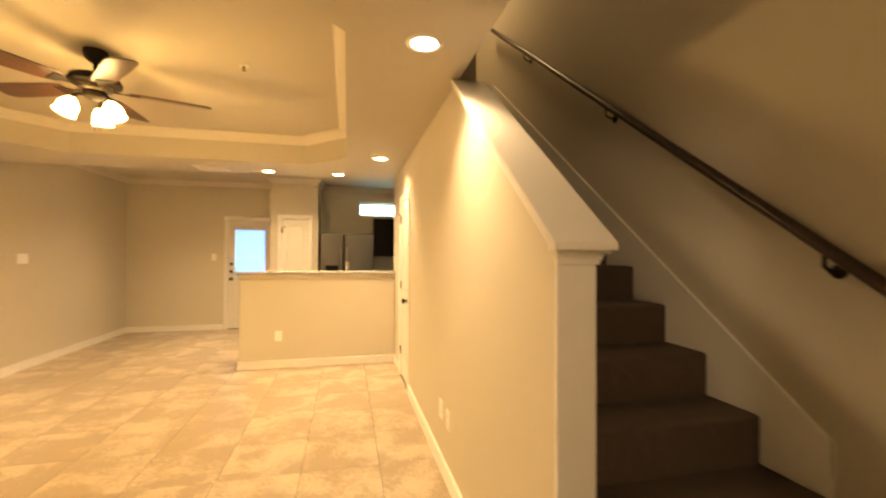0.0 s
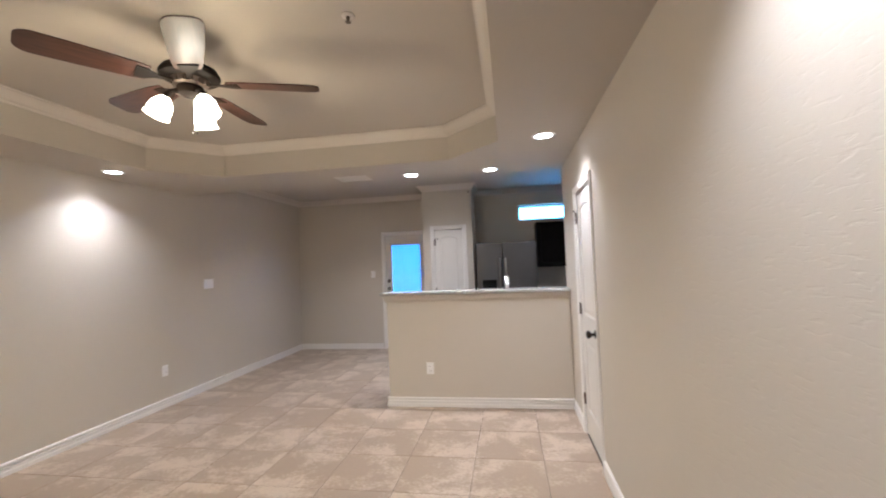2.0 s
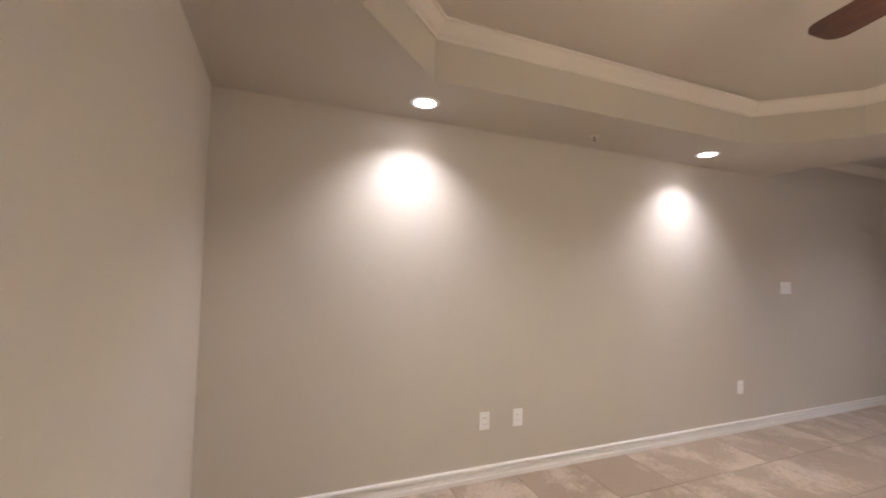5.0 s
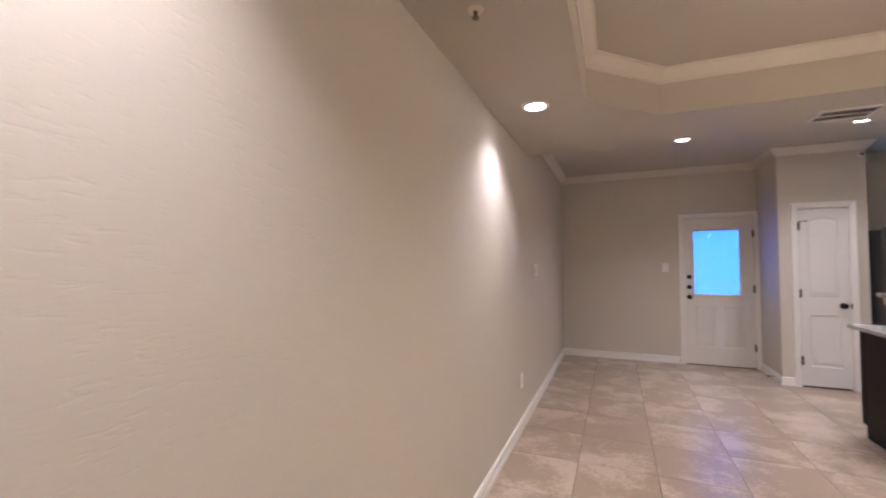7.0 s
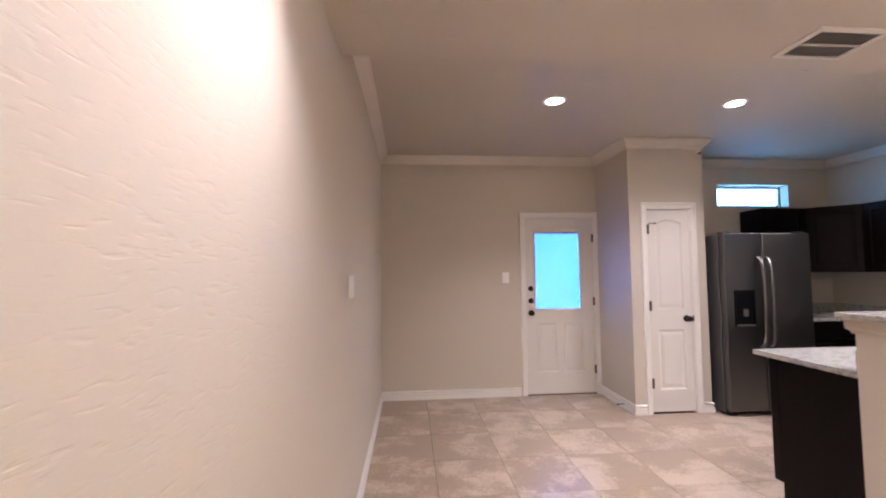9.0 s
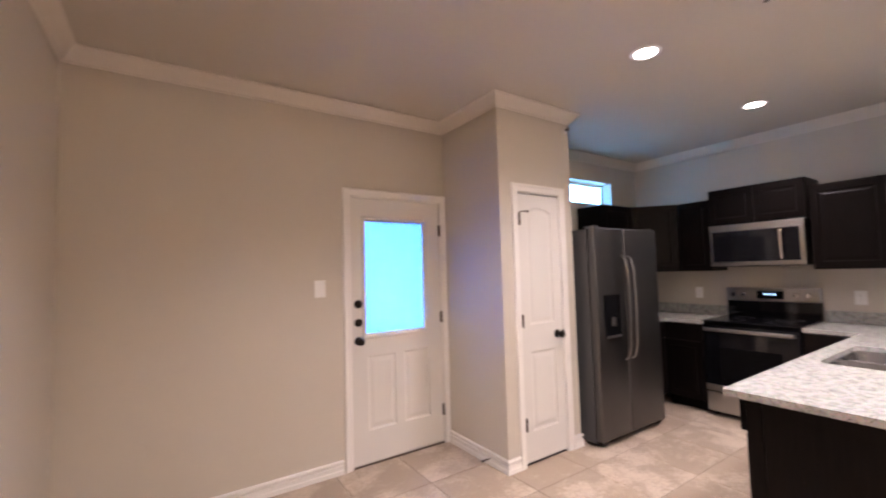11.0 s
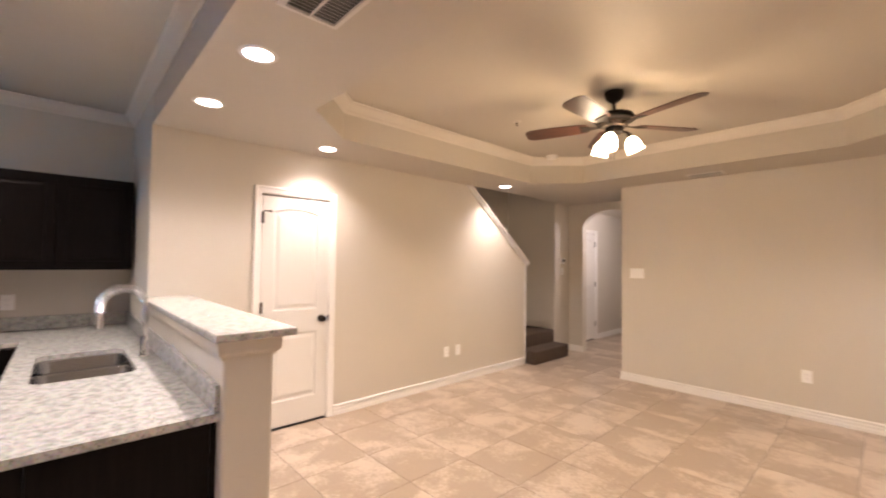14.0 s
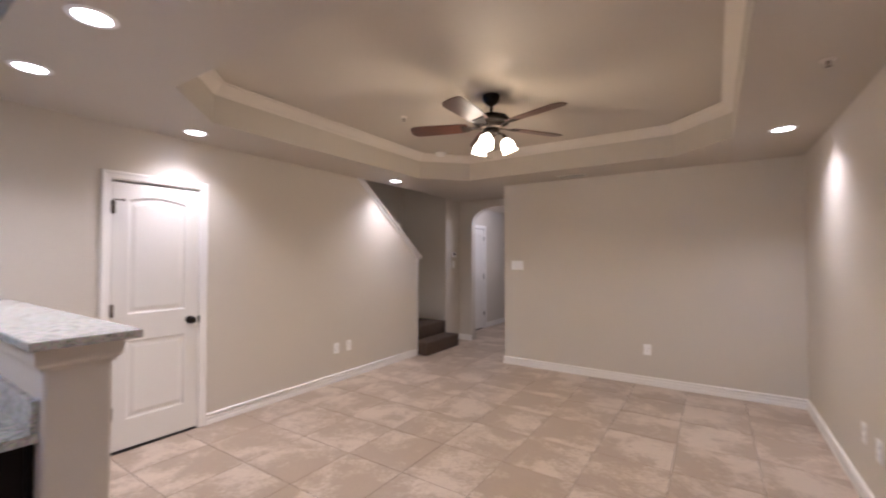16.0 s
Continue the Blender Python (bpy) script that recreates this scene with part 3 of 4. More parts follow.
def interior_door(name, x, y, rz, w, h, hinge_left, label, wall_t, stop=True):
    """A white moulded two-panel door with its casing; local x runs along the wall, the room lies to -y."""
    d = thing(name, x, y, 0, rz, label, "door", kind="structure")
    jamb(d, w, h, wall_t)
    casing(d, w, h)
    m = 0.105 if w > 0.5 else 0.085
    panels = [(m, w - m, 0.215, 0.80, 0.0), (m, w - m, 1.005, h - 0.125, 0.035)]
    leaf = part("door_leaf", door_leaf(bmesh.new(), w, h - 0.027, 0.035, panels), DOOR, d)
    leaf.location = (0, 0.006, 0.020)
    xh, xk = (0.004, w - 0.065) if hinge_left else (w - 0.004, 0.065)
    for z in (0.30, 1.06, 1.83):
        hinge(d, xh, z, 0.0)
    knob(d, xk, 0.93, 0.006)
    xs = w + 0.006 if hinge_left else -0.006
    part("strike_plate", box(xs - 0.006, -0.003, 0.900, xs + 0.006, 0.004, 0.958, bevel=0.001), BRONZE, d, "dark bronze strike plate")
    if stop:
        s = 1 if hinge_left else -1
        bm = tube([(xh, -0.012, 1.885), (xh + s * 0.028, -0.030, 1.885), (xh + s * 0.052, -0.034, 1.885)], 0.0045, 8)
        add_lathe(bm, [(0.0, -0.008), (0.009, -0.007), (0.009, 0.007), (0.0, 0.008)], (xh + s * 0.055, -0.034, 1.885), "x", 10)
        part("hinge_stop", bm, HINGE, d, "bronze hinge-pin door stop")
    # dark strip laid on the floor as the shade under the leaf
    part("gap_shade_strip", box(0.0, 0.010, 0.0005, w, wall_t - 0.005, 0.004), GASKET_GAP_SHADE, d)
    return d


interior_door("door_pantry", PD[0], 2.215, 0, PD[1] - PD[0], 2.03, True, "narrow white moulded pantry door, closed, with arched panel", 0.098)
interior_door("door_closet", 0, CD[1], -90, CD[1] - CD[0], 2.03, True, "white moulded closet door under the stairs, closed", 0.11)
interior_door("door_hall", 0.26, -6.26, -90, 0.72, 2.03, False, "white moulded hall door, closed", 0.11, False)


def back_door():
    w, h = BD[1] - BD[0], 2.035
    d = thing("door_back", BD[0], YN, 0, 0, "white half-glazed back door with blinds, closed", "door", kind="structure")
    jamb(d, w, h, 0.155)
    casing(d, w, h, 0.012)
    gx0, gx1, gz0, gz1 = -2.676 - BD[0], -2.150 - BD[0], 0.972, 1.866
    p = [(0.125, 0.365, 0.24, 0.80, 0.0), (w - 0.365, w - 0.125, 0.24, 0.80, 0.0)]
    leaf = part("door_leaf", door_leaf(bmesh.new(), w, h - 0.012, 0.044, p, [(gx0, gx1, gz0, gz1)]), DOOR, d)
    leaf.location = (0, 0.012, 0.012)
    rim = bmesh.new()
    a = 0.028
    ring = lambda o, y: [(gx0 - o, y, gz0 - o), (gx1 + o, y, gz0 - o), (gx1 + o, y, gz1 + o), (gx0 - o, y, gz1 + o)]
    add_loft(rim, [ring(a, 0.011), ring(a - 0.004, 0.003), ring(0.008, 0.001), ring(0.0, 0.006), ring(0.0, 0.020), ring(a, 0.020), ring(a, 0.011)], cap=False)
    part("glazing_frame", rim, DOOR, d)
    for y in (0.024, 0.046):
        g = part("pane", box(gx0, y, gz0 + 0.012, gx1, y + 0.003, gz1 + 0.012), GLASS, d)
        g.visible_shadow = False
    n = 62
    sl = bpy.data.meshes.new("blind_slat")
    bm = bmesh.new()
    add_loft(bm, [[(gx0 + 0.004, -0.0022, -0.0085), (gx0 + 0.004, 0.0016, 0.0), (gx0 + 0.004, 0.0022, 0.0085)], [(gx1 - 0.004, -0.0022, -0.0085), (gx1 - 0.004, 0.0016, 0.0), (gx1 - 0.004, 0.0022, 0.0085)]], closed=False, cap=False)
    bm.to_mesh(sl)
    bm.free()
    sl.materials.append(BLIND_DAYLIT)
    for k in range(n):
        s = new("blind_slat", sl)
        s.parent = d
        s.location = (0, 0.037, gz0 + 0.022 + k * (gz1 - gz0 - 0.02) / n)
    part("blind_headrail", box(gx0 + 0.002, 0.029, gz1 - 0.012, gx1 - 0.002, 0.045, gz1 + 0.010), PLATE, d)
    part("blind_slider", box(gx1 + 0.006, -0.003, 1.05, gx1 + 0.016, 0.004, 1.16, bevel=0.002), PLATE, d, "small white blind slider")
    for z in (1.215, 1.075):
        bm = lathe([(0.031, 0.0), (0.031, -0.010), (0.026, -0.016), (0.0, -0.017)], (0.052, 0.012, z), "y", 20)
        add_box(bm, 0.047, -0.018, z - 0.014, 0.057, -0.004, z + 0.014, bevel=0.002)
        part("deadbolt", bm, BRONZE, d, "dark bronze deadbolt thumbturn")
    knob(d, 0.052, 0.935, 0.012)
    for z in (0.28, 1.06, 1.80):
        hinge(d, w - 0.002, z, 0.004)
    # unseen strips added behind the leaf to block daylight leaking round its edges
    for b in ((-0.0035, 0.058, 0.011, 0.014, 0.085, h - 0.013), (w - 0.014, 0.058, 0.011, w + 0.0035, 0.085, h - 0.013), (-0.0035, 0.058, h - 0.0125, w + 0.0035, 0.085, h + 0.0035)):
        part("door_stop", box(*b), TRIM, d)
    part("sill", box(-0.016, 0.004, 0.0, w + 0.016, 0.15, 0.010, bevel=0.003), HINGE, d, "dull metal door sill")
    return d


back_door()


def kitchen_window():
    x0, x1, z0, z1 = KW
    d = thing("window_1", x0, YN, z0, 0, "small high kitchen window in a deep reveal", "window", kind="structure")
    w, h, y = x1 - x0, z1 - z0, 0.115
    bm = bmesh.new()
    ring = lambda o, yy: [(o, yy, o), (w - o, yy, o), (w - o, yy, h - o), (o, yy, h - o)]
    add_loft(bm, [ring(0.001, y), ring(0.034, y), ring(0.034, y + 0.03), ring(0.001, y + 0.03), ring(0.001, y)], cap=False)
    part("window_frame", bm, TRIM, d)
    g = part("pane", box(0.03, y + 0.012, 0.03, w - 0.03, y + 0.018, h - 0.03), GLASS, d)
    g.visible_shadow = False


kitchen_window()
tagged(part("backdrop", box(-6.0, YN + 0.75, -0.5, 3.5, YN + 0.78, 4.0), BACKDROP), "pale blue evening daylight outside", "daylight", kind="structure")


# ---- stairs ----
def stairs():
    s = thing("staircase", 0.12, -4.4, 0, 0, "brown carpeted staircase with two lower steps and a landing", "stairs")
    rise, run, foot = 0.195, 0.255, -4.375

    def tread(name, b):
        ob = part(name, box(*b, bevel=0.018, seg=3), CARPET, None, smooth=True)
        ob.parent = s
        ob.matrix_parent_inverse = s.matrix_world.inverted()
        return ob

    bpy.context.view_layer.update()
    tread("step", (-0.17, -5.262, 0.0, 0.30, -4.345, rise))
    tread("step", (0.09, -5.262, rise - 0.01, 0.36, -4.345, 2 * rise))
    tread("landing", (0.30, -5.262, 0.0, XE - 0.002, -4.36, 2 * rise - 0.002))
    for k in range(14):
        y0 = foot + run * k
        tread("step", (0.117, y0, 2 * rise + rise * k - 0.14, XE - 0.024, y0 + run + 0.03, 2 * rise + rise * (k + 1)))
    # skirt board on the outer wall
    z_at = lambda y: 2 * rise + rise * ((y - foot) / run) + 0.375
    poly = [(-4.36, 2 * rise), (-4.36, z_at(-4.36)), (-0.9, z_at(-0.9)), (-0.9, z_at(-0.9) - 0.45)]
    sk = part("skirt_board", prism(poly, "x", XE - 0.020, XE - 0.001), TRIM, None, "painted skirt board")
    sk.parent = s
    sk.matrix_parent_inverse = s.matrix_world.inverted()
    return s


stairs()


def stair_cap():
    c = thing("stair_wall_cap", 0.0575, STAIR_END, z_end, 0, "white painted sloping cap on the stair wall", "trim")

    def strip(name, x0, x1, lo, hi):
        """A strip along the slope between two heights above the slanted wall top."""
        y0 = -0.065 if lo >= 0 else -0.050 if lo > -0.03 else -0.030
        poly = [(y0, y0 * CAP_SLOPE + lo), (y0, y0 * CAP_SLOPE + hi), ((ZL - z_end - 0.004 - hi) / CAP_SLOPE, ZL - z_end - 0.004), ((ZL - z_end - 0.004 - lo) / CAP_SLOPE, ZL - z_end - 0.004)]
        bm = prism(poly, "x", x0, x1)
        bmesh.ops.bevel(bm, geom=bm.edges[:], offset=0.003, segments=2, affect="EDGES")
        return part(name, bm, CAPM, c)

    strip("cap_board", -0.105, 0.105, 0.002, 0.026)
    strip("moulding", -0.092, -0.0585, -0.020, 0.001)
    strip("moulding", 0.0585, 0.092, -0.020, 0.001)
    strip("bead", -0.078, -0.0585, -0.056, -0.021)
    strip("bead", 0.0585, 0.078, -0.056, -0.021)
    e = bmesh.new()
    cove = ((-0.037, 0.094, -0.052), (-0.047, 0.093, -0.051), (-0.055, 0.088, -0.045), (-0.064, 0.079, -0.034), (-0.075, 0.073, -0.026), (-0.088, 0.071, -0.022), (-0.092, 0.070, -0.020))
    add_loft(e, [[(-hw, y, z), (hw, y, z), (hw, -0.001, z), (-hw, -0.001, z)] for z, hw, y in cove])
    part("end_moulding", e, CAPM, c)
    part("end_face", box(-0.070, -0.018, -z_end + 0.004, 0.062, -0.001, -0.0925, bevel=0.003), CAPM, c)
    return c


stair_cap()


def handrail():
    h = thing("handrail", XE, -4.4, 0, 0, "dark stained wooden handrail on wall brackets", "handrail")
    x = -0.072
    f = lambda y: 1.445 + 0.755 * (y + 0.0)
    pts = [(x, -0.19, f(-0.19)), (x, -0.10, f(-0.10)), (x, 3.4, f(3.4))]
    rings = []
    for px, py, pz in pts:
        rings.append([(px + 0.024 * math.cos(a) * (1.0 if math.sin(a) > 0 else 0.8), py, pz + 0.030 * math.sin(a)) for a in [2 * math.pi * k / 14 for k in range(14)]])
    part("rail", add_loft(bmesh.new(), rings), RAILWOOD, h, smooth=True)
    for y in (0.02, 1.25, 2.5):
        bm = lathe([(0.0, -0.0015), (0.026, -0.002), (0.026, -0.008), (0.012, -0.012), (0.0, -0.012)], (0, y, f(y) - 0.085), "x", 14)
        add_tube(bm, [(-0.008, y, f(y) - 0.085), (-0.045, y, f(y) - 0.085), (x, y, f(y) - 0.065), (x, y, f(y) - 0.026)], 0.007, 8)
        part("bracket", bm, BRONZE, h, "dark bronze rail bracket")


handrail()


# ---- bar and peninsula ----
def bar_top():
    b = thing("bar_top", -0.98, 0.07, 1.165, 0, "raised white speckled granite bar top on the half wall", "countertop")
    part("slab", box(-0.98, -0.145, 0.001, 0.978, 0.160, 0.032, bevel=0.006), GRANITE, b)
    prof = [(0, 0), (0.006, 0), (0.008, 0.010), (0.013, 0.017), (0.020, 0.021), (0.022, 0.028), (0.025, 0.074), (0, 0.074)]
    path = [(0.979, -0.071, -0.074), (-0.926, -0.071, -0.074), (-0.926, 0.1162, -0.074), (0.979, 0.1162, -0.074)]
    part("support_moulding", sweep(path, prof), WALL, b, "greige painted moulding under the slab")
    return b


bar_top()

CT = 0.893      # worktop height


def shaker_door(parent, w, h, name="cabinet_door"):
    """A frame-and-panel front lying in the plane y = 0, from the origin."""
    bm = bmesh.new()
    ring = lambda o, y: [(o, y, o), (w - o, y, o), (w - o, y, h - o), (o, y, h - o)]
    f = min(0.055, w * 0.22, h * 0.28)
    add_loft(bm, [ring(0.0, 0.0), ring(0.0, -0.016), ring(0.003, -0.019), ring(f, -0.019), ring(f + 0.006, -0.011), ring(f + 0.02, -0.011), ring(f + 0.034, -0.015)], cap=True)
    return part(name, bm, CABINET, parent)


def cabinet(name, x, y, z, rz, w, h, d, fronts, label, group="", toe=False, body_top=None):
    """A cabinet unit; local front at y = 0 looking to -y, its body behind. fronts: (x0, z0, x1, z1, kind)."""
    c = thing(name, x, y, z, rz, label, "cabinet", group)
    bm = bmesh.new()
    if toe:
        add_box(bm, 0.0008, 0.0, 0.10, w - 0.0008, d, body_top or h)
        add_box(bm, 0.0008, 0.07, 0.0, w - 0.0008, d, 0.0995)
    else:
        add_box(bm, 0.0008, 0.0, 0.0, w - 0.0008, d, h, bevel=0.002)
    part("body", bm, CABINET, c)
    for x0, z0, x1, z1, kind in fronts:
        if kind == "drawer":
            ob = part("drawer_front", box(0, -0.019, 0, x1 - x0, 0, z1 - z0, bevel=0.004), CABINET, c)
        else:
            ob = shaker_door(c, x1 - x0, z1 - z0)
        ob.location = (x0, -0.0005, z0)
    return c


UP0, UP1, UX = 1.375, 2.11, 0.72
BX = 0.43       # front of the east base units

# rz = -90 turns the local front (-y) to face west (-x); local x then runs to -y
cabinet("wall_cabinet", UX, 1.155, UP0, -90, 0.95, UP1 - UP0, XE - UX - 0.001, [(0.01, 0.01, 0.473, 0.725, "door"), (0.477, 0.01, 0.94, 0.725, "door")], "dark espresso double wall cabinet beside the microwave", "kitchen wall cabinets")
cabinet("wall_cabinet", UX - 0.03, 1.945, 1.832, -90, 0.785, 2.192 - 1.832, XE - UX + 0.029, [(0.01, 0.01, 0.390, 0.35, "door"), (0.394, 0.01, 0.775, 0.35, "door")], "dark espresso short cabinet above the microwave", "kitchen wall cabinets")
cabinet("wall_cabinet", UX, 2.27, UP0, -90, 0.323, UP1 - UP0, XE - UX - 0.001, [(0.01, 0.01, 0.313, 0.725, "door")], "dark espresso narrow wall cabinet", "kitchen wall cabinets")


def corner_cabinet():
    c = thing("corner_cabinet", UX, 2.275, UP0, 0, "dark espresso diagonal corner wall cabinet", "cabinet", "kitchen wall cabinets")
    a, b = XE - UX - 0.002, YN - 2.275 - 0.002
    poly = [(0, 0.001), (a, 0.001), (a, b), (-0.34, b), (-0.34, 0.34)]
    part("body", prism(poly, "z", 0, UP1 - UP0), CABINET, c)
    ln = math.hypot(0.34, 0.34)
    d = shaker_door(c, ln - 0.03, UP1 - UP0 - 0.02)
    d.matrix_local = pose(-0.34 + 0.0085, 0.34 - 0.0125, 0.01, 0, 0, -45)
    return c


corner_cabinet()
cabinet("wall_cabinet", -0.125, 2.615, UP0, 0, 0.502, UP1 - UP0, YN - 2.617, [(0.01, 0.01, 0.492, 0.725, "door")], "dark espresso wall cabinet beside the refrigerator", "kitchen wall cabinets")

BH = CT - 0.031
cabinet("base_cabinet", BX, 1.18, 0, -90, 0.345, BH, XE - BX - 0.001, [(0.01, 0.69, 0.335, 0.85, "drawer"), (0.01, 0.115, 0.335, 0.68, "door")], "dark espresso base cabinet beside the range", "kitchen base cabinets", True)
cabinet("base_cabinet", BX, 2.33, 0, -90, 0.375, BH, XE - BX - 0.001, [(0.01, 0.69, 0.365, 0.85, "drawer"), (0.01, 0.115, 0.365, 0.68, "door")], "dark espresso base cabinet in the kitchen corner", "kitchen base cabinets", True)
cabinet("base_cabinet", -0.13, 2.335, 0, 0, 0.555, BH, YN - 2.336, [(0.01, 0.69, 0.545, 0.85, "drawer"), (0.01, 0.115, 0.545, 0.68, "door")], "dark espresso base cabinet beside the refrigerator", "kitchen base cabinets", True)


def peninsula_unit(x0, x1, label, drawer=True, body_top=None):
    # front looks to +y: turned half round, local x runs to -x
    w = x1 - x0
    fr = [(0.008, 0.70, w - 0.008, 0.85, "drawer")] if drawer else []
    fr += [(0.008, 0.115, w / 2 - 0.002, 0.69, "door"), (w / 2 + 0.002, 0.115, w - 0.008, 0.69, "door")]
    return cabinet("base_cabinet", x1, 0.795, 0, 180, w, BH, 0.795 - BAR_Y - 0.003, fr, label, "kitchen base cabinets", True, body_top)


peninsula_unit(-1.22, -0.23, "dark espresso sink base cabinet in the peninsula", True, 0.66)
peninsula_unit(-0.228, XE - 0.002, "dark espresso base cabinet in the peninsula corner")
dw = thing("dishwasher", -1.222, 0.785, 0, 180, "black dishwasher built into the peninsula end", "dishwasher")
part("body", box(0.004, 0.02, 0.10, 0.590, 0.59, BH - 0.005), BLACK, dw)
part("toe_panel", box(0.004, 0.06, 0.0, 0.590, 0.50, 0.099), BLACK, dw)
part("dishwasher_door", box(0.006, 0.004, 0.115, 0.588, 0.019, 0.70, bevel=0.006), BLACKGLASS, dw)
part("control_panel", box(0.006, -0.018, 0.705, 0.588, 0.018, BH - 0.008, bevel=0.008), BLACK, dw)
ep = thing("peninsula_end_panel", -1.827, 0.47, 0, 0, "dark espresso end panel of the peninsula", "panel")
part("panel", box(-0.011, -0.262, 0.0, 0.011, 0.235, BH, bevel=0.002), CABINET, ep)
part("front_stile", box(-0.012, 0.236, 0.10, 0.011, 0.296, BH, bevel=0.002), CABINET, ep)
part("scribe_strip", box(-0.014, -0.283, 0.0, 0.011, -0.263, BH, bevel=0.002), CABINET, ep)


def rounded(x0, y0, x1, y1, r, n=5):
    pts = []
    for cx, cy, a0 in ((x1 - r, y1 - r, 0), (x0 + r, y1 - r, 90), (x0 + r, y0 + r, 180), (x1 - r, y0 + r, 270)):
        for k in range(n + 1):
            a = radians(a0 + 90 * k / n)
            pts.append((cx + r * math.cos(a), cy + r * math.sin(a)))
    return pts


SX0, SX1, SY0, SY1 = -0.98, -0.235, 0.335, 0.735


def worktops():
    w = thing("worktop", -0.4, 0.5, CT, 0, "white speckled granite worktop with low splashbacks", "countertop")

    def own(ob):
        ob.parent = w
        ob.matrix_parent_inverse = w.matrix_world.inverted()
        return ob

    bpy.context.view_layer.update()
    outer = [(-1.885, BAR_Y + 0.002), (XE - 0.002, BAR_Y + 0.002), (XE - 0.002, 1.178), (BX - 0.03, 1.178), (BX - 0.03, 0.835), (-1.885, 0.835)]
    hole = rounded(SX0, SY0, SX1, SY1, 0.06)
    own(part("slab", slab_with_hole(outer, hole, CT - 0.03, CT), GRANITE))
    far = [(BX - 0.03, 1.952), (XE - 0.002, 1.952), (XE - 0.002, YN - 0.002), (-0.135, YN - 0.002), (-0.135, 2.30), (BX - 0.03, 2.30)]
    own(part("slab", prism(far, "z", CT - 0.03, CT), GRANITE))
    own(part("splashback", box(-1.880, BAR_Y + 0.002, CT + 0.0005, XE - 0.024, BAR_Y + 0.022, CT + 0.105, bevel=0.003), GRANITE))
    own(part("splashback", box(XE - 0.022, BAR_Y + 0.002, CT + 0.0005, XE - 0.002, 1.178, CT + 0.105, bevel=0.003), GRANITE))
    own(part("splashback", box(XE - 0.022, 1.955, CT + 0.0005, XE - 0.002, YN - 0.003, CT + 0.105, bevel=0.003), GRANITE))
    own(part("splashback", box(-0.135, YN - 0.022, CT + 0.0005, XE - 0.024, YN - 0.002, CT + 0.105, bevel=0.003), GRANITE))


worktops()


def sink():
    s = thing("sink", (SX0 + SX1) / 2, (SY0 + SY1) / 2, CT - 0.032, 0, "stainless steel double-bowl sink set under the worktop", "sink")
    xm = (SX1 - SX0) / 2
    ym = (SY1 - SY0) / 2
    for a, b in ((-xm - 0.004, -0.014), (0.014, xm + 0.004)):
        bm = bmesh.new()
        r = [[(x, y, z) for x, y in rounded(a + o, -ym - 0.004 + o, b - o, ym + 0.004 - o, rad)] for o, z, rad in ((0, 0, 0.07), (0.004, -0.01, 0.068), (0.010, -0.15, 0.065), (0.028, -0.178, 0.05), (0.06, -0.185, 0.03))]
        vs = [[bm.verts.new(p) for p in ring] for ring in r]
        for p, q in zip(vs, vs[1:]):
            for i in range(len(p)):
                j = (i + 1) % len(p)
                bm.faces.new((p[i], p[j], q[j], q[i]))
        bm.faces.new(vs[-1])
        part("bowl", bm, SINKSTEEL, s, smooth=True)
        part("drain", lathe([(0.0, 0.0), (0.030, 0.0), (0.042, 0.002), (0.044, 0.004), (0.0, 0.0045)], ((a + b) / 2, 0, -0.186), "z", 20), CHROME, s, "chrome drain")
    part("divider", box(-0.013, -ym, -0.05, 0.013, ym, -0.006, bevel=0.008), STEEL, s)


sink()


def faucet():
    f = thing("faucet", -0.62, 0.268, CT, 0, "chrome spring-neck pull-down kitchen faucet", "faucet")
    part("body", lathe([(0.030, 0.0), (0.030, 0.006), (0.022, 0.012), (0.020, 0.10), (0.016, 0.115), (0.012, 0.12), (0.0, 0.121)], (0, 0, 0.0005), "z", 20), CHROME, f, smooth=True)
    arc = [(0, 0, 0.115), (0, 0, 0.30)] + [(0, 0.105 - 0.105 * math.cos(math.pi * k / 12), 0.30 + 0.105 * math.sin(math.pi * k / 12)) for k in range(1, 13)]
    part("neck", tube(arc, [0.013, 0.013] + [0.009] * (len(arc) - 2), 10), CHROME, f, smooth=True)
    bm = bmesh.new()
    pts = [Vector(p) for p in arc[2:]] + [Vector((0, 0.21, 0.265))]
    for a, b in zip(pts, pts[1:]):
        for u in (0.25, 0.75):
            c = a.lerp(b, u)
            d = (b - a).normalized()
            e = Vector((1, 0, 0))
            g = d.cross(e)
            ring = [c + 0.0225 * (math.cos(t) * e + math.sin(t) * g) for t in [2 * math.pi * k / 12 for k in range(13)]]
            add_tube(bm, ring, 0.0042, 6)
    part("spring", bm, CHROME, f, smooth=True)
    part("spray_head", lathe([(0.0, 0.0), (0.017, 0.0), (0.019, 0.02), (0.015, 0.075), (0.011, 0.085), (0.0, 0.086)], (0, 0.21, 0.185), "z", 16), CHROME, f, smooth=True)
    part("lever", tube([(0.018, 0, 0.075), (0.05, 0.004, 0.082), (0.10, 0.008, 0.105)], [0.007, 0.006, 0.005], 10), CHROME, f, "chrome lever handle", smooth=True)


faucet()


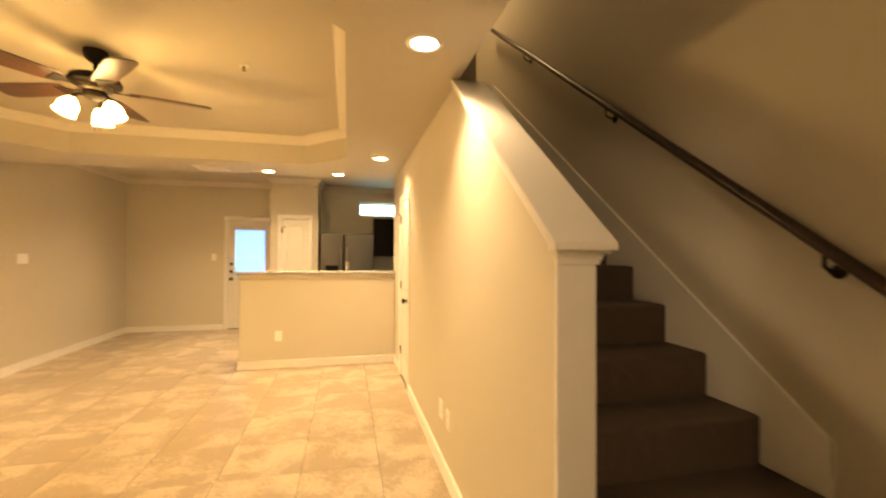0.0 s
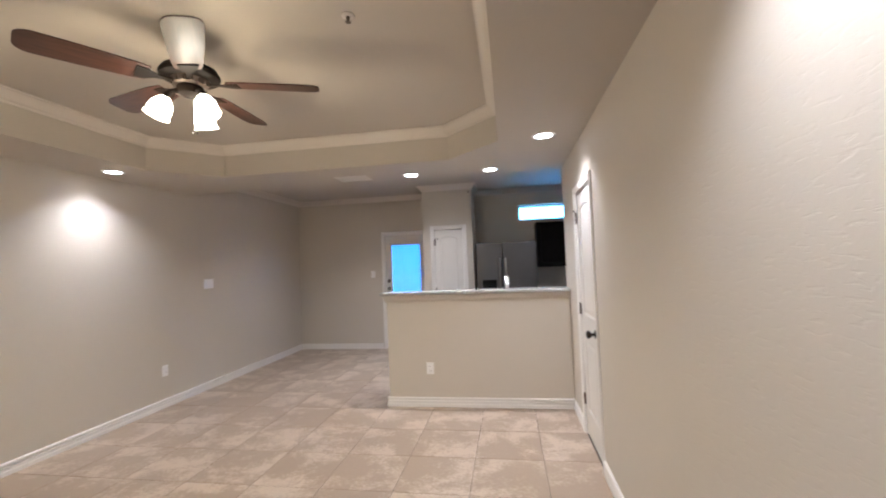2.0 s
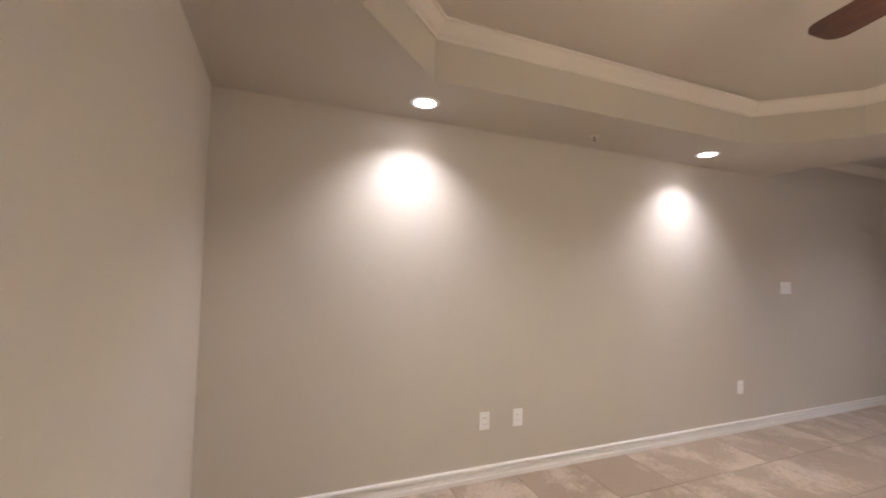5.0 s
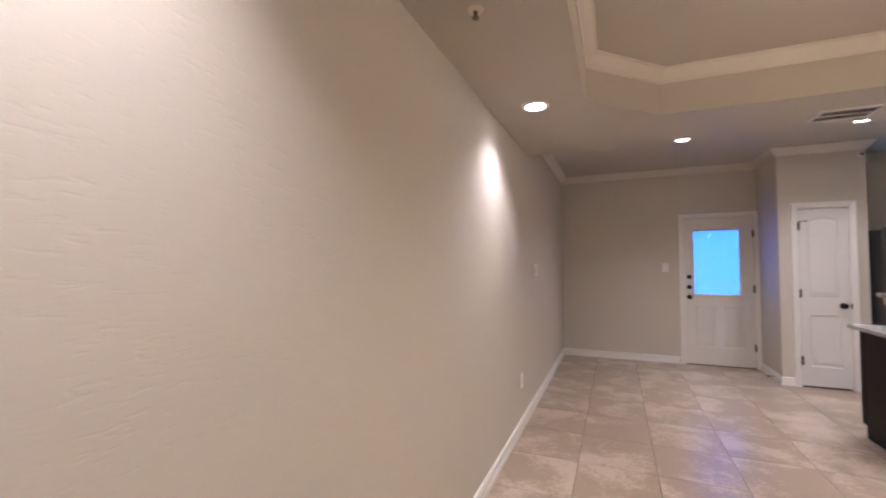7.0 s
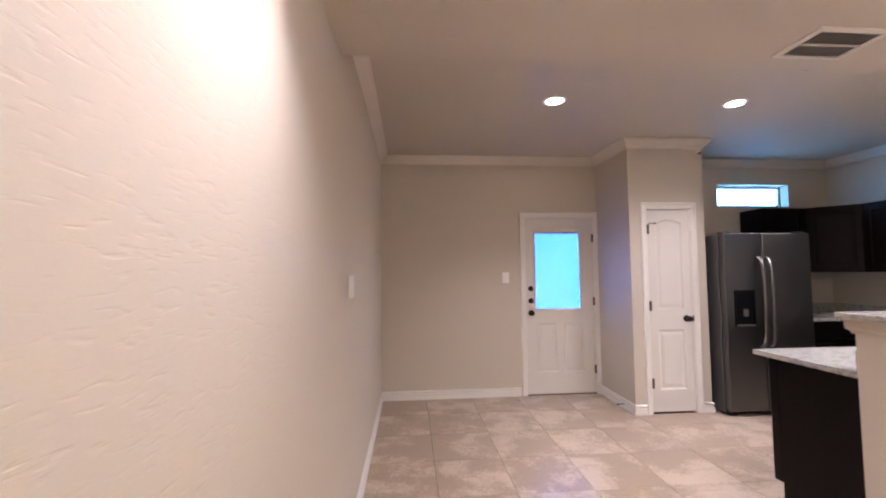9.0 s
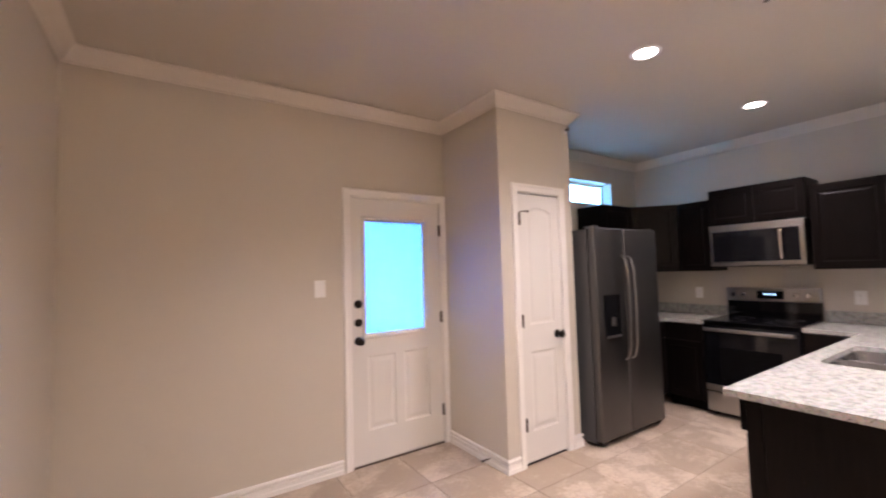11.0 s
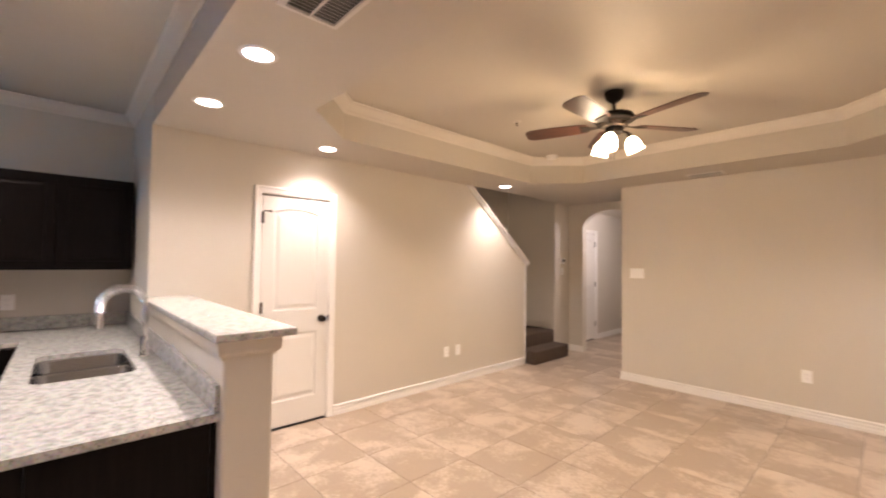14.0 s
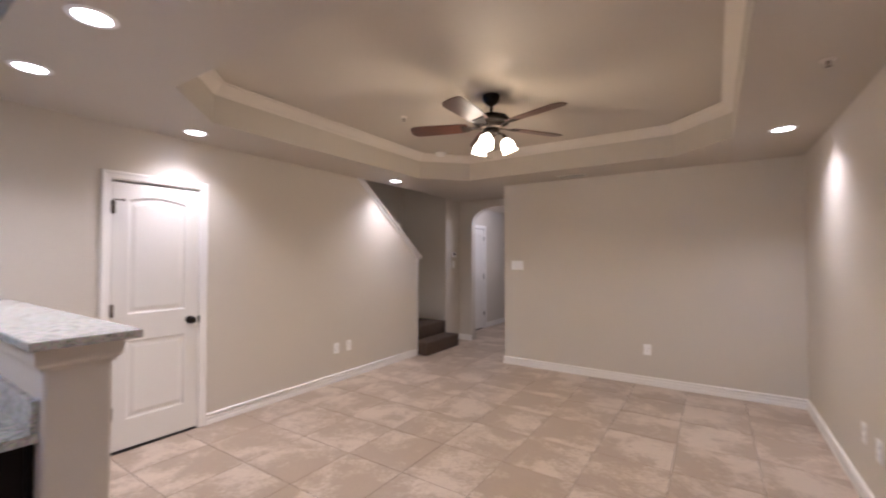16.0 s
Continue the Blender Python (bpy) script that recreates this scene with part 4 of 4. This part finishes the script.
# ---- appliances ----
def refrigerator():
    x0, w, y0, h = -1.078, 0.915, 2.045, 1.775
    r = thing("refrigerator", x0, y0, 0, 0, "dark stainless side-by-side refrigerator with ice dispenser", "refrigerator")
    part("body", box(0.004, 0.075, 0.025, w - 0.004, 0.84, h - 0.012, bevel=0.006), SIDE, r)
    split = 0.40
    doors = []
    for name, a, b in (("freezer_door", 0.0, split - 0.003), ("fridge_door", split + 0.003, w)):
        doors.append(part(name, box(a, 0.0, 0.05, b, 0.066, h, bevel=0.014, seg=4), SLATE, r, smooth=True))
    part("door_gasket", box(0.01, 0.066, 0.06, w - 0.01, 0.075, h - 0.015), GASKET_GAP_SHADE, r)
    for d, x in ((doors[0], split - 0.045), (doors[1], split + 0.045)):
        pts = [(x, 0.002, 0.66), (x, -0.035, 0.69), (x, -0.058, 0.78), (x, -0.066, 1.10), (x, -0.058, 1.42), (x, -0.035, 1.51), (x, 0.002, 1.54)]
        bm = bmesh.new()
        rings = [[(px + 0.017 * math.cos(t), py + 0.010 * math.sin(t), pz) for t in [2 * math.pi * k / 12 for k in range(12)]] for px, py, pz in pts]
        add_loft(bm, rings)
        part("handle", bm, HANDLE, d, "satin stainless bow handle", smooth=True)
    dx0, dx1, dz0, dz1 = 0.085, 0.300, 0.86, 1.215
    bm = bmesh.new()
    ring = lambda o, y: [(dx0 + o, y, dz0 + o), (dx1 - o, y, dz0 + o), (dx1 - o, y, dz1 - o), (dx0 + o, y, dz1 - o)]
    add_loft(bm, [ring(0.0, 0.0), ring(0.002, -0.006), ring(0.014, -0.006), ring(0.020, -0.002)], cap=True)
    part("dispenser", bm, BLACK, doors[0], "black water and ice dispenser panel")
    part("dispenser_recess", box(dx0 + 0.03, -0.0045, dz0 + 0.025, dx1 - 0.03, -0.0025, dz0 + 0.19), BLACK, doors[0])
    part("paddle", box(dx0 + 0.085, -0.020, dz0 + 0.10, dx1 - 0.085, -0.005, dz0 + 0.17, bevel=0.004), STEEL, doors[0], "grey dispenser paddle")
    part("drip_tray", box(dx0 + 0.015, -0.022, dz0 + 0.006, dx1 - 0.015, -0.004, dz0 + 0.022, bevel=0.003), STEEL, doors[0])
    part("base_grille", box(0.03, 0.09, 0.03, w - 0.03, 0.12, 0.048), BLACK, r)
    for x in (0.06, w - 0.06):
        bm = bmesh.new()
        add_box(bm, x - 0.035, 0.03, 0.018, x + 0.035, 0.13, 0.05, bevel=0.006)
        add_lathe(bm, [(0.0, -0.012), (0.018, -0.012), (0.018, 0.012), (0.0, 0.012)], (x, 0.09, 0.0185), "x", 14)
        part("front_roller", bm, BLACK, r)
    for x in (0.06, w - 0.06):
        part("rear_foot", box(x - 0.02, 0.74, 0.0005, x + 0.02, 0.80, 0.026), BLACK, r)
    for a in (0.03, w - 0.09):
        part("hinge_cover", box(a, 0.02, h + 0.0005, a + 0.06, 0.12, h + 0.016, bevel=0.004), SLATE, r)
    return r


refrigerator()


def kitchen_range():
    # front looks to -x; local x runs to -y from the far side
    w, d = 0.757, 0.62
    r = thing("range", XE - 0.64, 1.944, 0, -90, "stainless and black glass electric range", "range")
    part("body", box(0.002, 0.03, 0.02, w - 0.002, d, 0.892, bevel=0.003), BLACK, r)
    part("cooktop", box(0.0, -0.005, 0.893, w, 0.575, 0.906, bevel=0.004), BLACKGLASS, r)
    od = part("oven_door", box(0.006, 0.0, 0.235, w - 0.006, 0.029, 0.86, bevel=0.006), BLACKGLASS, r)
    part("oven_window", box(0.14, -0.0035, 0.36, w - 0.14, -0.0005, 0.66, bevel=0.001), BLACK, od)
    part("door_trim", box(0.006, -0.006, 0.238, w - 0.006, -0.0005, 0.300, bevel=0.002), STEEL, od)
    part("oven_handle", add_box(add_box(tube([(0.03, -0.05, 0.825), (w - 0.03, -0.05, 0.825)], 0.0165, 12), 0.045, -0.05, 0.815, 0.07, -0.0005, 0.835), w - 0.07, -0.05, 0.815, w - 0.045, -0.0005, 0.835), STEEL, od, "stainless bar handle")
    part("drawer", box(0.006, 0.0, 0.045, w - 0.006, 0.029, 0.222, bevel=0.006), STEEL, r, "stainless storage drawer")
    part("back_riser", box(0.0, 0.575, 0.893, w, d, 1.075, bevel=0.004), BLACKGLASS, r)
    cp = part("control_panel", box(0.0, 0.560, 1.062, w, d - 0.002, 1.195, bevel=0.008), STEEL, r)
    part("display", box(0.27, 0.5565, 1.088, 0.49, 0.5595, 1.165), BLACKGLASS, cp)
    bm = bmesh.new()
    for k, x in enumerate((0.335, 0.36, 0.39, 0.415)):
        add_box(bm, x, 0.5548, 1.125, x + 0.012, 0.5563, 1.143)
    part("clock", bm, DISPLAY, cp, "pale blue lit clock digits")
    for x in (0.075, 0.165, 0.59, 0.68):
        part("burner_knob", lathe([(0.024, 0.5598), (0.024, 0.552), (0.020, 0.545), (0.019, 0.528), (0.0, 0.527)], (x, 0, 1.127), "y", 18), CHROME, cp, "bright burner knob")
    for x, y, rr in ((0.2, 0.16, 0.10), (0.56, 0.16, 0.08), (0.2, 0.42, 0.08), (0.56, 0.42, 0.10)):
        part("burner_ring", lathe([(rr - 0.003, 0.9064), (rr, 0.9064), (rr, 0.9068), (rr - 0.003, 0.9068), (rr - 0.003, 0.9064)], (x, y, 0), "z", 28, False), SIDE, r)
    for x in (0.05, w - 0.05):
        for y in (0.08, d - 0.06):
            part("foot", lathe([(0.0, 0.0), (0.018, 0.0), (0.018, 0.02), (0.0, 0.021)], (x, y, 0.0002), "z", 12), BLACK, r)


kitchen_range()


def microwave():
    w, h, d = 0.757, 0.405, 0.388
    m = thing("microwave", XE - 0.390, 1.942, 1.422, -90, "stainless over-range microwave with black glass door", "microwave")
    part("body", box(0.002, 0.022, 0.001, w - 0.002, d, h), BLACK, m)
    part("vent_strip", box(0.0, 0.0, h - 0.052, w, 0.022, h, bevel=0.004), STEEL, m, "stainless top vent strip")
    dr = part("door", box(0.0, 0.0, 0.0, w - 0.002, 0.021, h - 0.054, bevel=0.006), STEEL, m)
    part("door_glass", box(0.028, -0.004, 0.040, w - 0.035, -0.0005, h - 0.066, bevel=0.001), BLACKGLASS, dr)
    part("handle", add_box(add_box(tube([(0.595, -0.040, 0.055), (0.595, -0.046, 0.20), (0.595, -0.040, h - 0.08)], 0.015, 12), 0.588, -0.040, 0.062, 0.602, -0.0045, 0.078), 0.588, -0.040, h - 0.105, 0.602, -0.0045, h - 0.089), CHROME, dr, "bright bar handle", smooth=True)
    part("underside", box(0.04, 0.05, -0.010, w - 0.04, d - 0.03, 0.0005), SIDE, m)


microwave()


# ---- ceiling fixtures ----
def downlight(x, y, z):
    d = thing("downlight", x, y, z, 0, "round white recessed downlight, lit", "ceiling light", "recessed downlights")
    part("trim_ring", lathe([(0.066, -0.004), (0.073, -0.007), (0.086, -0.005), (0.090, -0.0008), (0.066, -0.0008), (0.066, -0.004)], (0, 0, 0), "z", 32, False), PLATE, d, smooth=True)
    part("lens", lathe([(0.0, -0.0045), (0.058, -0.0042), (0.0652, -0.0030), (0.0652, -0.001), (0.0, -0.001)], (0, 0, 0), "z", 32), LED, d, "glowing frosted lens")
    return d


first = downlight(*SOFFIT_LIGHTS[0], ZL)
for lx, ly in SOFFIT_LIGHTS[1:]:
    copy_thing(first, pose(lx, ly, ZL))
for lx, ly in KITCHEN_LIGHTS:
    copy_thing(first, pose(lx, ly, ZH))
hl = thing("hall_ceiling_light", *HALL_LIGHT, ZL, 0, "flush white glass dome light in the hall, lit", "ceiling light")
part("base_plate", lathe([(0.0, -0.001), (0.15, -0.001), (0.155, -0.018), (0.14, -0.024), (0.0, -0.025)], (0, 0, 0), "z", 32), HINGE, hl, smooth=True)
dome_profile = [(0.138 * math.cos(radians(9 * k)), -0.026 - 0.075 * math.sin(radians(9 * k))) for k in range(11)]
glass_dome = part("glass_dome", lathe(dome_profile, (0, 0, 0), "z", 32, False), LED, hl, "glowing white glass dome", smooth=True)
glass_dome.visible_shadow = False


def ceiling_vent(x, y, z, rz, w, h, n, label):
    v = thing("ceiling_vent", x, y, z, rz, label, "vent", "ceiling registers")
    bm = bmesh.new()
    ring = lambda o, zz: [(-w / 2 - o, -h / 2 - o, zz), (w / 2 + o, -h / 2 - o, zz), (w / 2 + o, h / 2 + o, zz), (-w / 2 - o, h / 2 + o, zz)]
    add_loft(bm, [ring(0.026, -0.0008), ring(0.024, -0.006), ring(0.002, -0.011), ring(0.0, -0.0008), ring(0.026, -0.0008)], cap=False)
    part("frame", bm, VENTM, v)
    part("backing", box(-w / 2, -h / 2, -0.0025, w / 2, h / 2, -0.0008), VENTBACK, v)
    sl = None
    for k in range(n):
        for lo, hi in ((-h / 2 + 0.001, -0.004), (0.004, h / 2 - 0.001)):
            px = -w / 2 + (k + 0.5) * w / n
            if sl is None:
                bm = bmesh.new()
                add_loft(bm, [[(-0.006, lo, -0.011), (-0.0045, lo, -0.011), (0.006, lo, -0.003), (0.0045, lo, -0.003)], [(-0.006, hi, -0.011), (-0.0045, hi, -0.011), (0.006, hi, -0.003), (0.0045, hi, -0.003)]])
                s = part("slat", bm, VENTM, v)
                sl = s.data
                s.location = (px, 0, 0)
            else:
                s = new("slat", sl)
                s.parent = v
                s.location = (px, 0 if hi < 0 else h / 2 + 0.003, 0)
    part("bar", box(-w / 2, -0.004, -0.0115, w / 2, 0.004, -0.003), VENTM, v)
    return v


ceiling_vent(-2.21, -0.055, ZL, 0, 0.30, 0.20, 14, "white louvred ceiling register by the bar")
ceiling_vent(-2.28, -4.44, ZL, 0, 0.30, 0.14, 14, "white louvred ceiling register by the back wall")


def sprinkler(x, y, z, wall=False):
    s = thing("fire_sprinkler", x, y, z, 0, "small white concealed fire sprinkler", "sprinkler", "fire sprinklers")
    if wall:
        s.matrix_world = pose(x, y, z, -90, 0, 0)
    part("escutcheon", lathe([(0.0, -0.0008), (0.033, -0.0008), (0.031, -0.006), (0.020, -0.009), (0.018, -0.0095), (0.0, -0.0095)], (0, 0, 0), "z", 24), CROWNM, s, smooth=True)
    bm = lathe([(0.0, -0.010), (0.010, -0.010), (0.009, -0.022), (0.004, -0.026), (0.004, -0.034), (0.0, -0.0345)], (0, 0, 0), "z", 14)
    add_lathe(bm, [(0.0, -0.035), (0.015, -0.035), (0.015, -0.037), (0.0, -0.0375)], (0, 0, 0), "z", 16)
    part("head", bm, HINGE, s, "dull metal sprinkler head")


sprinkler(-4.192, -2.167, ZL)
sprinkler(-1.34, -2.35, ZH)
sprinkler(-1.175, 2.2145, 2.605, True)
sprinkler(-1.55, 0.673, ZH)

sd = thing("smoke_detector", -0.90, -3.62, ZH, 0, "round white smoke detector on the tray ceiling", "smoke detector")
part("base", lathe([(0.0, -0.0008), (0.070, -0.0008), (0.070, -0.010), (0.0, -0.0105)], (0, 0, 0), "z", 28), PLATE, sd)
part("cover", lathe([(0.062, -0.011), (0.062, -0.022), (0.052, -0.036), (0.030, -0.042), (0.0, -0.043)], (0, 0, 0), "z", 28), PLATE, sd, smooth=True)


def ceiling_fan():
    f = thing("ceiling_fan", FAN[0], FAN[1], ZH, 0, "dark bronze five-blade ceiling fan with lit frosted shades", "ceiling fan")
    part("canopy", lathe([(0.0, -0.001), (0.066, -0.001), (0.068, -0.020), (0.060, -0.050), (0.036, -0.074), (0.016, -0.080), (0.0, -0.081)], (0, 0, 0), "z", 28), FANBRONZE, f, smooth=True)
    part("downrod", lathe([(0.0, -0.080), (0.013, -0.080), (0.013, -0.150), (0.0, -0.151)], (0, 0, 0), "z", 14), FANBRONZE, f, smooth=True)
    part("motor", lathe([(0.0, -0.148), (0.034, -0.149), (0.084, -0.160), (0.130, -0.178), (0.146, -0.204), (0.142, -0.222), (0.112, -0.232), (0.0, -0.234)], (0, 0, 0), "z", 36), FANBRONZE, f, smooth=True)
    band = bmesh.new()
    add_lathe(band, [(0.0, -0.2345), (0.092, -0.2345), (0.080, -0.262), (0.070, -0.268), (0.0, -0.2685)], (0, 0, 0), "z", 30)
    for k in range(15):
        a = 2 * math.pi * k / 15
        add_box(band, 0.086 * math.cos(a) - 0.005, 0.086 * math.sin(a) - 0.005, -0.262, 0.086 * math.cos(a) + 0.005, 0.086 * math.sin(a) + 0.005, -0.238)
    part("motor_band", band, HINGE, f, "pierced lighter bronze band")
    part("switch_housing", lathe([(0.0, -0.269), (0.062, -0.269), (0.066, -0.285), (0.055, -0.310), (0.030, -0.322), (0.0, -0.323)], (0, 0, 0), "z", 26), FANBRONZE, f, smooth=True)
    for k in range(5):
        a = 20 + 72 * k
        bm = bmesh.new()
        add_loft(bm, [[(x, -wd, -0.005), (x, wd, -0.005), (x, wd, 0.0), (x, -wd, 0.0)] for x, wd in ((0.07, 0.020), (0.11, 0.012), (0.15, 0.016), (0.19, 0.040), (0.24, 0.046))])
        arm = part("blade_iron", bm, FANBRONZE, f, "dark bronze blade bracket")
        arm.matrix_local = pose(0, 0, -0.252, 0, 0, a) @ pose(0, 0, 0, 11, 0, 0)
        prof = [(0.185, 0.056), (0.25, 0.068), (0.45, 0.078), (0.60, 0.080)] + [(0.60 + 0.062 * math.sin(radians(9 * q)), 0.080 * (0.35 + 0.65 * math.cos(radians(9 * q)))) for q in range(1, 11)]
        bm = bmesh.new()
        add_loft(bm, [[(x, -wd, 0.0006), (x, wd, 0.0006), (x, wd, 0.0066), (x, -wd, 0.0066)] for x, wd in prof])
        bl = part("blade", bm, BLADE, f, "reddish dark wood fan blade")
        bl.matrix_local = pose(0, 0, -0.252, 0, 0, a) @ pose(0, 0, 0, 11, 0, 0)
    for k in range(3):
        a = 100 + 120 * k
        holder = part("lamp_arm", tube([(0.045, 0, -0.300), (0.085, 0, -0.305), (0.108, 0, -0.325), (0.112, 0, -0.345)], [0.010, 0.010, 0.016, 0.022], 12), FANBRONZE, f)
        holder.matrix_local = pose(0, 0, 0, 0, 0, a)
        bm = bmesh.new()
        prof = [(0.022, 0.0), (0.034, -0.012), (0.050, -0.040), (0.056, -0.070), (0.053, -0.090), (0.062, -0.108)]
        inner = [(r - 0.003, z) for r, z in reversed(prof)]
        add_lathe(bm, prof + inner, (0, 0, 0), "z", 22, cap=False)
        sh = part("shade", bm, SHADE, f, "glowing frosted bell shade", smooth=True)
        sh.visible_shadow = False
        sh.matrix_local = pose(0, 0, 0, 0, 0, a) @ pose(0.112, 0, -0.345) @ pose(0, 0, 0, 0, -22, 0)
    for dx in (0.012, -0.014):
        bm = tube([(dx, 0.03, -0.318), (dx, 0.03, -0.50)], 0.0010, 6)
        add_lathe(bm, [(0.0, -0.515), (0.004, -0.512), (0.003, -0.500), (0.0, -0.498)], (dx, 0.03, 0), "z", 10)
        part("pull_chain", bm, BRONZE, f, "thin pull chain")


ceiling_fan()


# ---- wall plates ----
def plate(kind, x, y, z, rz, gangs=1, label=""):
    """Faces local -y."""
    w = 0.080 + 0.046 * (gangs - 1)
    o = thing(kind, x, y, z, rz, label, "outlet" if kind == "outlet" else "switch", "wall plates")
    part("cover_plate", box(-w / 2, -0.0065, -0.061, w / 2, -0.0008, 0.061, bevel=0.003), PLATE, o)
    for g in range(gangs):
        cx = -0.023 * (gangs - 1) + 0.046 * g
        if kind == "outlet":
            for cz in (-0.021, 0.021):
                part("socket", box(cx - 0.016, -0.0085, cz - 0.013, cx + 0.016, -0.0066, cz + 0.013, bevel=0.003), PLATE, o)
                bm = bmesh.new()
                for sx in (-0.006, 0.006):
                    add_box(bm, cx + sx - 0.001, -0.0092, cz - 0.004, cx + sx + 0.001, -0.0086, cz + 0.006)
                part("slot", bm, SLOT, o)
        else:
            part("rocker", box(cx - 0.016, -0.0105, -0.033, cx + 0.016, -0.0066, 0.033, bevel=0.003), PLATE, o)
    return o


W, E, N, S = 90, -90, 0, 180   # walls by the way their plates are turned
plate("light_switch", XW, 0.536, 1.344, W, 3, "white three-gang switch plate on the long wall")
plate("outlet", XW, -0.167, 0.408, W, 1, "white outlet on the long wall")
plate("outlet", XW, -2.608, 0.400, W, 1, "white outlet on the long wall")
plate("outlet", XW, -2.878, 0.404, W, 1, "white outlet plate beside another on the long wall")
plate("light_switch", -3.032, YN, 1.345, N, 1, "white switch plate beside the back door")
plate("outlet", -1.452, 0.0, 0.396, N, 1, "white outlet on the bar half wall")
plate("outlet", 0.0, -2.959, 0.392, E, 1, "white outlet on the stair wall")
plate("outlet", 0.0, -2.765, 0.392, E, 1, "white outlet beside another on the stair wall")
plate("light_switch", -1.475, YS, 1.348, S, 3, "white three-gang switch plate by the hall opening")
plate("outlet", -3.06, YS, 0.402, S, 1, "white outlet on the back wall")
plate("outlet", XE, 0.94, 1.118, E, 1, "white outlet above the worktop")
plate("outlet", XE, 2.244, 1.130, E, 1, "white outlet above the corner worktop")

th = thing("thermostat", 0.09, -5.50, 1.50, -90, "small white wall thermostat by the landing", "thermostat")
part("case", box(-0.06, -0.024, -0.045, 0.06, -0.001, 0.045, bevel=0.006), PLATE, th)
part("screen", box(-0.035, -0.0255, -0.012, 0.035, -0.0242, 0.030), BLACKGLASS, th)
plate("light_switch", 0.09, -5.50, 1.33, E, 1, "white switch plate under the thermostat")

ds = thing("door_stop", -1.945, 2.40, 0.05, -90, "small spring door stop on the pantry baseboard", "door stop")
spring = [(0.006 * math.cos(k * 0.9), -0.004 - 0.0011 * k, 0.006 * math.sin(k * 0.9)) for k in range(56)]
part("spring", tube(spring, 0.0016, 6), HINGE, ds)
part("tip", lathe([(0.0, -0.066), (0.008, -0.066), (0.009, -0.078), (0.0, -0.080)], (0, 0, 0), "y", 12), SLOT, ds)


# ---- floor tiles ----
floor = tagged(part("floor", box(XW - T, -9.1, -0.12, XE + T, YN + 0.16, -0.003), GROUT), "beige square ceramic tile floor with dark grout", "floor", kind="structure")
PITCH, GX, GY = 0.508, -2.94, -1.613
tile_meshes = {}


def tile_mesh(w, h):
    key = (round(w, 3), round(h, 3))
    if key not in tile_meshes:
        me = bpy.data.meshes.new("tile")
        a, b, e = w / 2, h / 2, 0.0025
        low = [(-a, -b, -0.0029), (a, -b, -0.0029), (a, b, -0.0029), (-a, b, -0.0029)]
        rim = [(-a, -b, -0.0016), (a, -b, -0.0016), (a, b, -0.0016), (-a, b, -0.0016)]
        top = [(-a + e, -b + e, 0), (a - e, -b + e, 0), (a - e, b - e, 0), (-a + e, b - e, 0)]
        faces = [(8, 9, 10, 11)] + [(i, (i + 1) % 4, 4 + (i + 1) % 4, 4 + i) for i in range(4)] + [(4 + i, 4 + (i + 1) % 4, 8 + (i + 1) % 4, 8 + i) for i in range(4)]
        me.from_pydata(low + rim + top, [], faces)
        me.materials.append(TILE)
        tile_meshes[key] = me
    return tile_meshes[key]


AREAS = [(XW, YS, 0.0, YN), (0.0, BAR_Y, XE, YN), (-1.283, -9.0, 0.26, YS)]
for ax_, ay_, bx_, by_ in AREAS:
    for i in range(math.floor((ax_ - GX) / PITCH), math.ceil((bx_ - GX) / PITCH)):
        for j in range(math.floor((ay_ - GY) / PITCH), math.ceil((by_ - GY) / PITCH)):
            x0, x1 = max(GX + i * PITCH + 0.0018, ax_), min(GX + (i + 1) * PITCH - 0.0018, bx_)
            y0, y1 = max(GY + j * PITCH + 0.0018, ay_), min(GY + (j + 1) * PITCH - 0.0018, by_)
            if x1 - x0 < 0.01 or y1 - y0 < 0.01:
                continue
            t = new("tile", tile_mesh(x1 - x0, y1 - y0))
            t.parent = floor
            t.location = ((x0 + x1) / 2, (y0 + y1) / 2, 0)
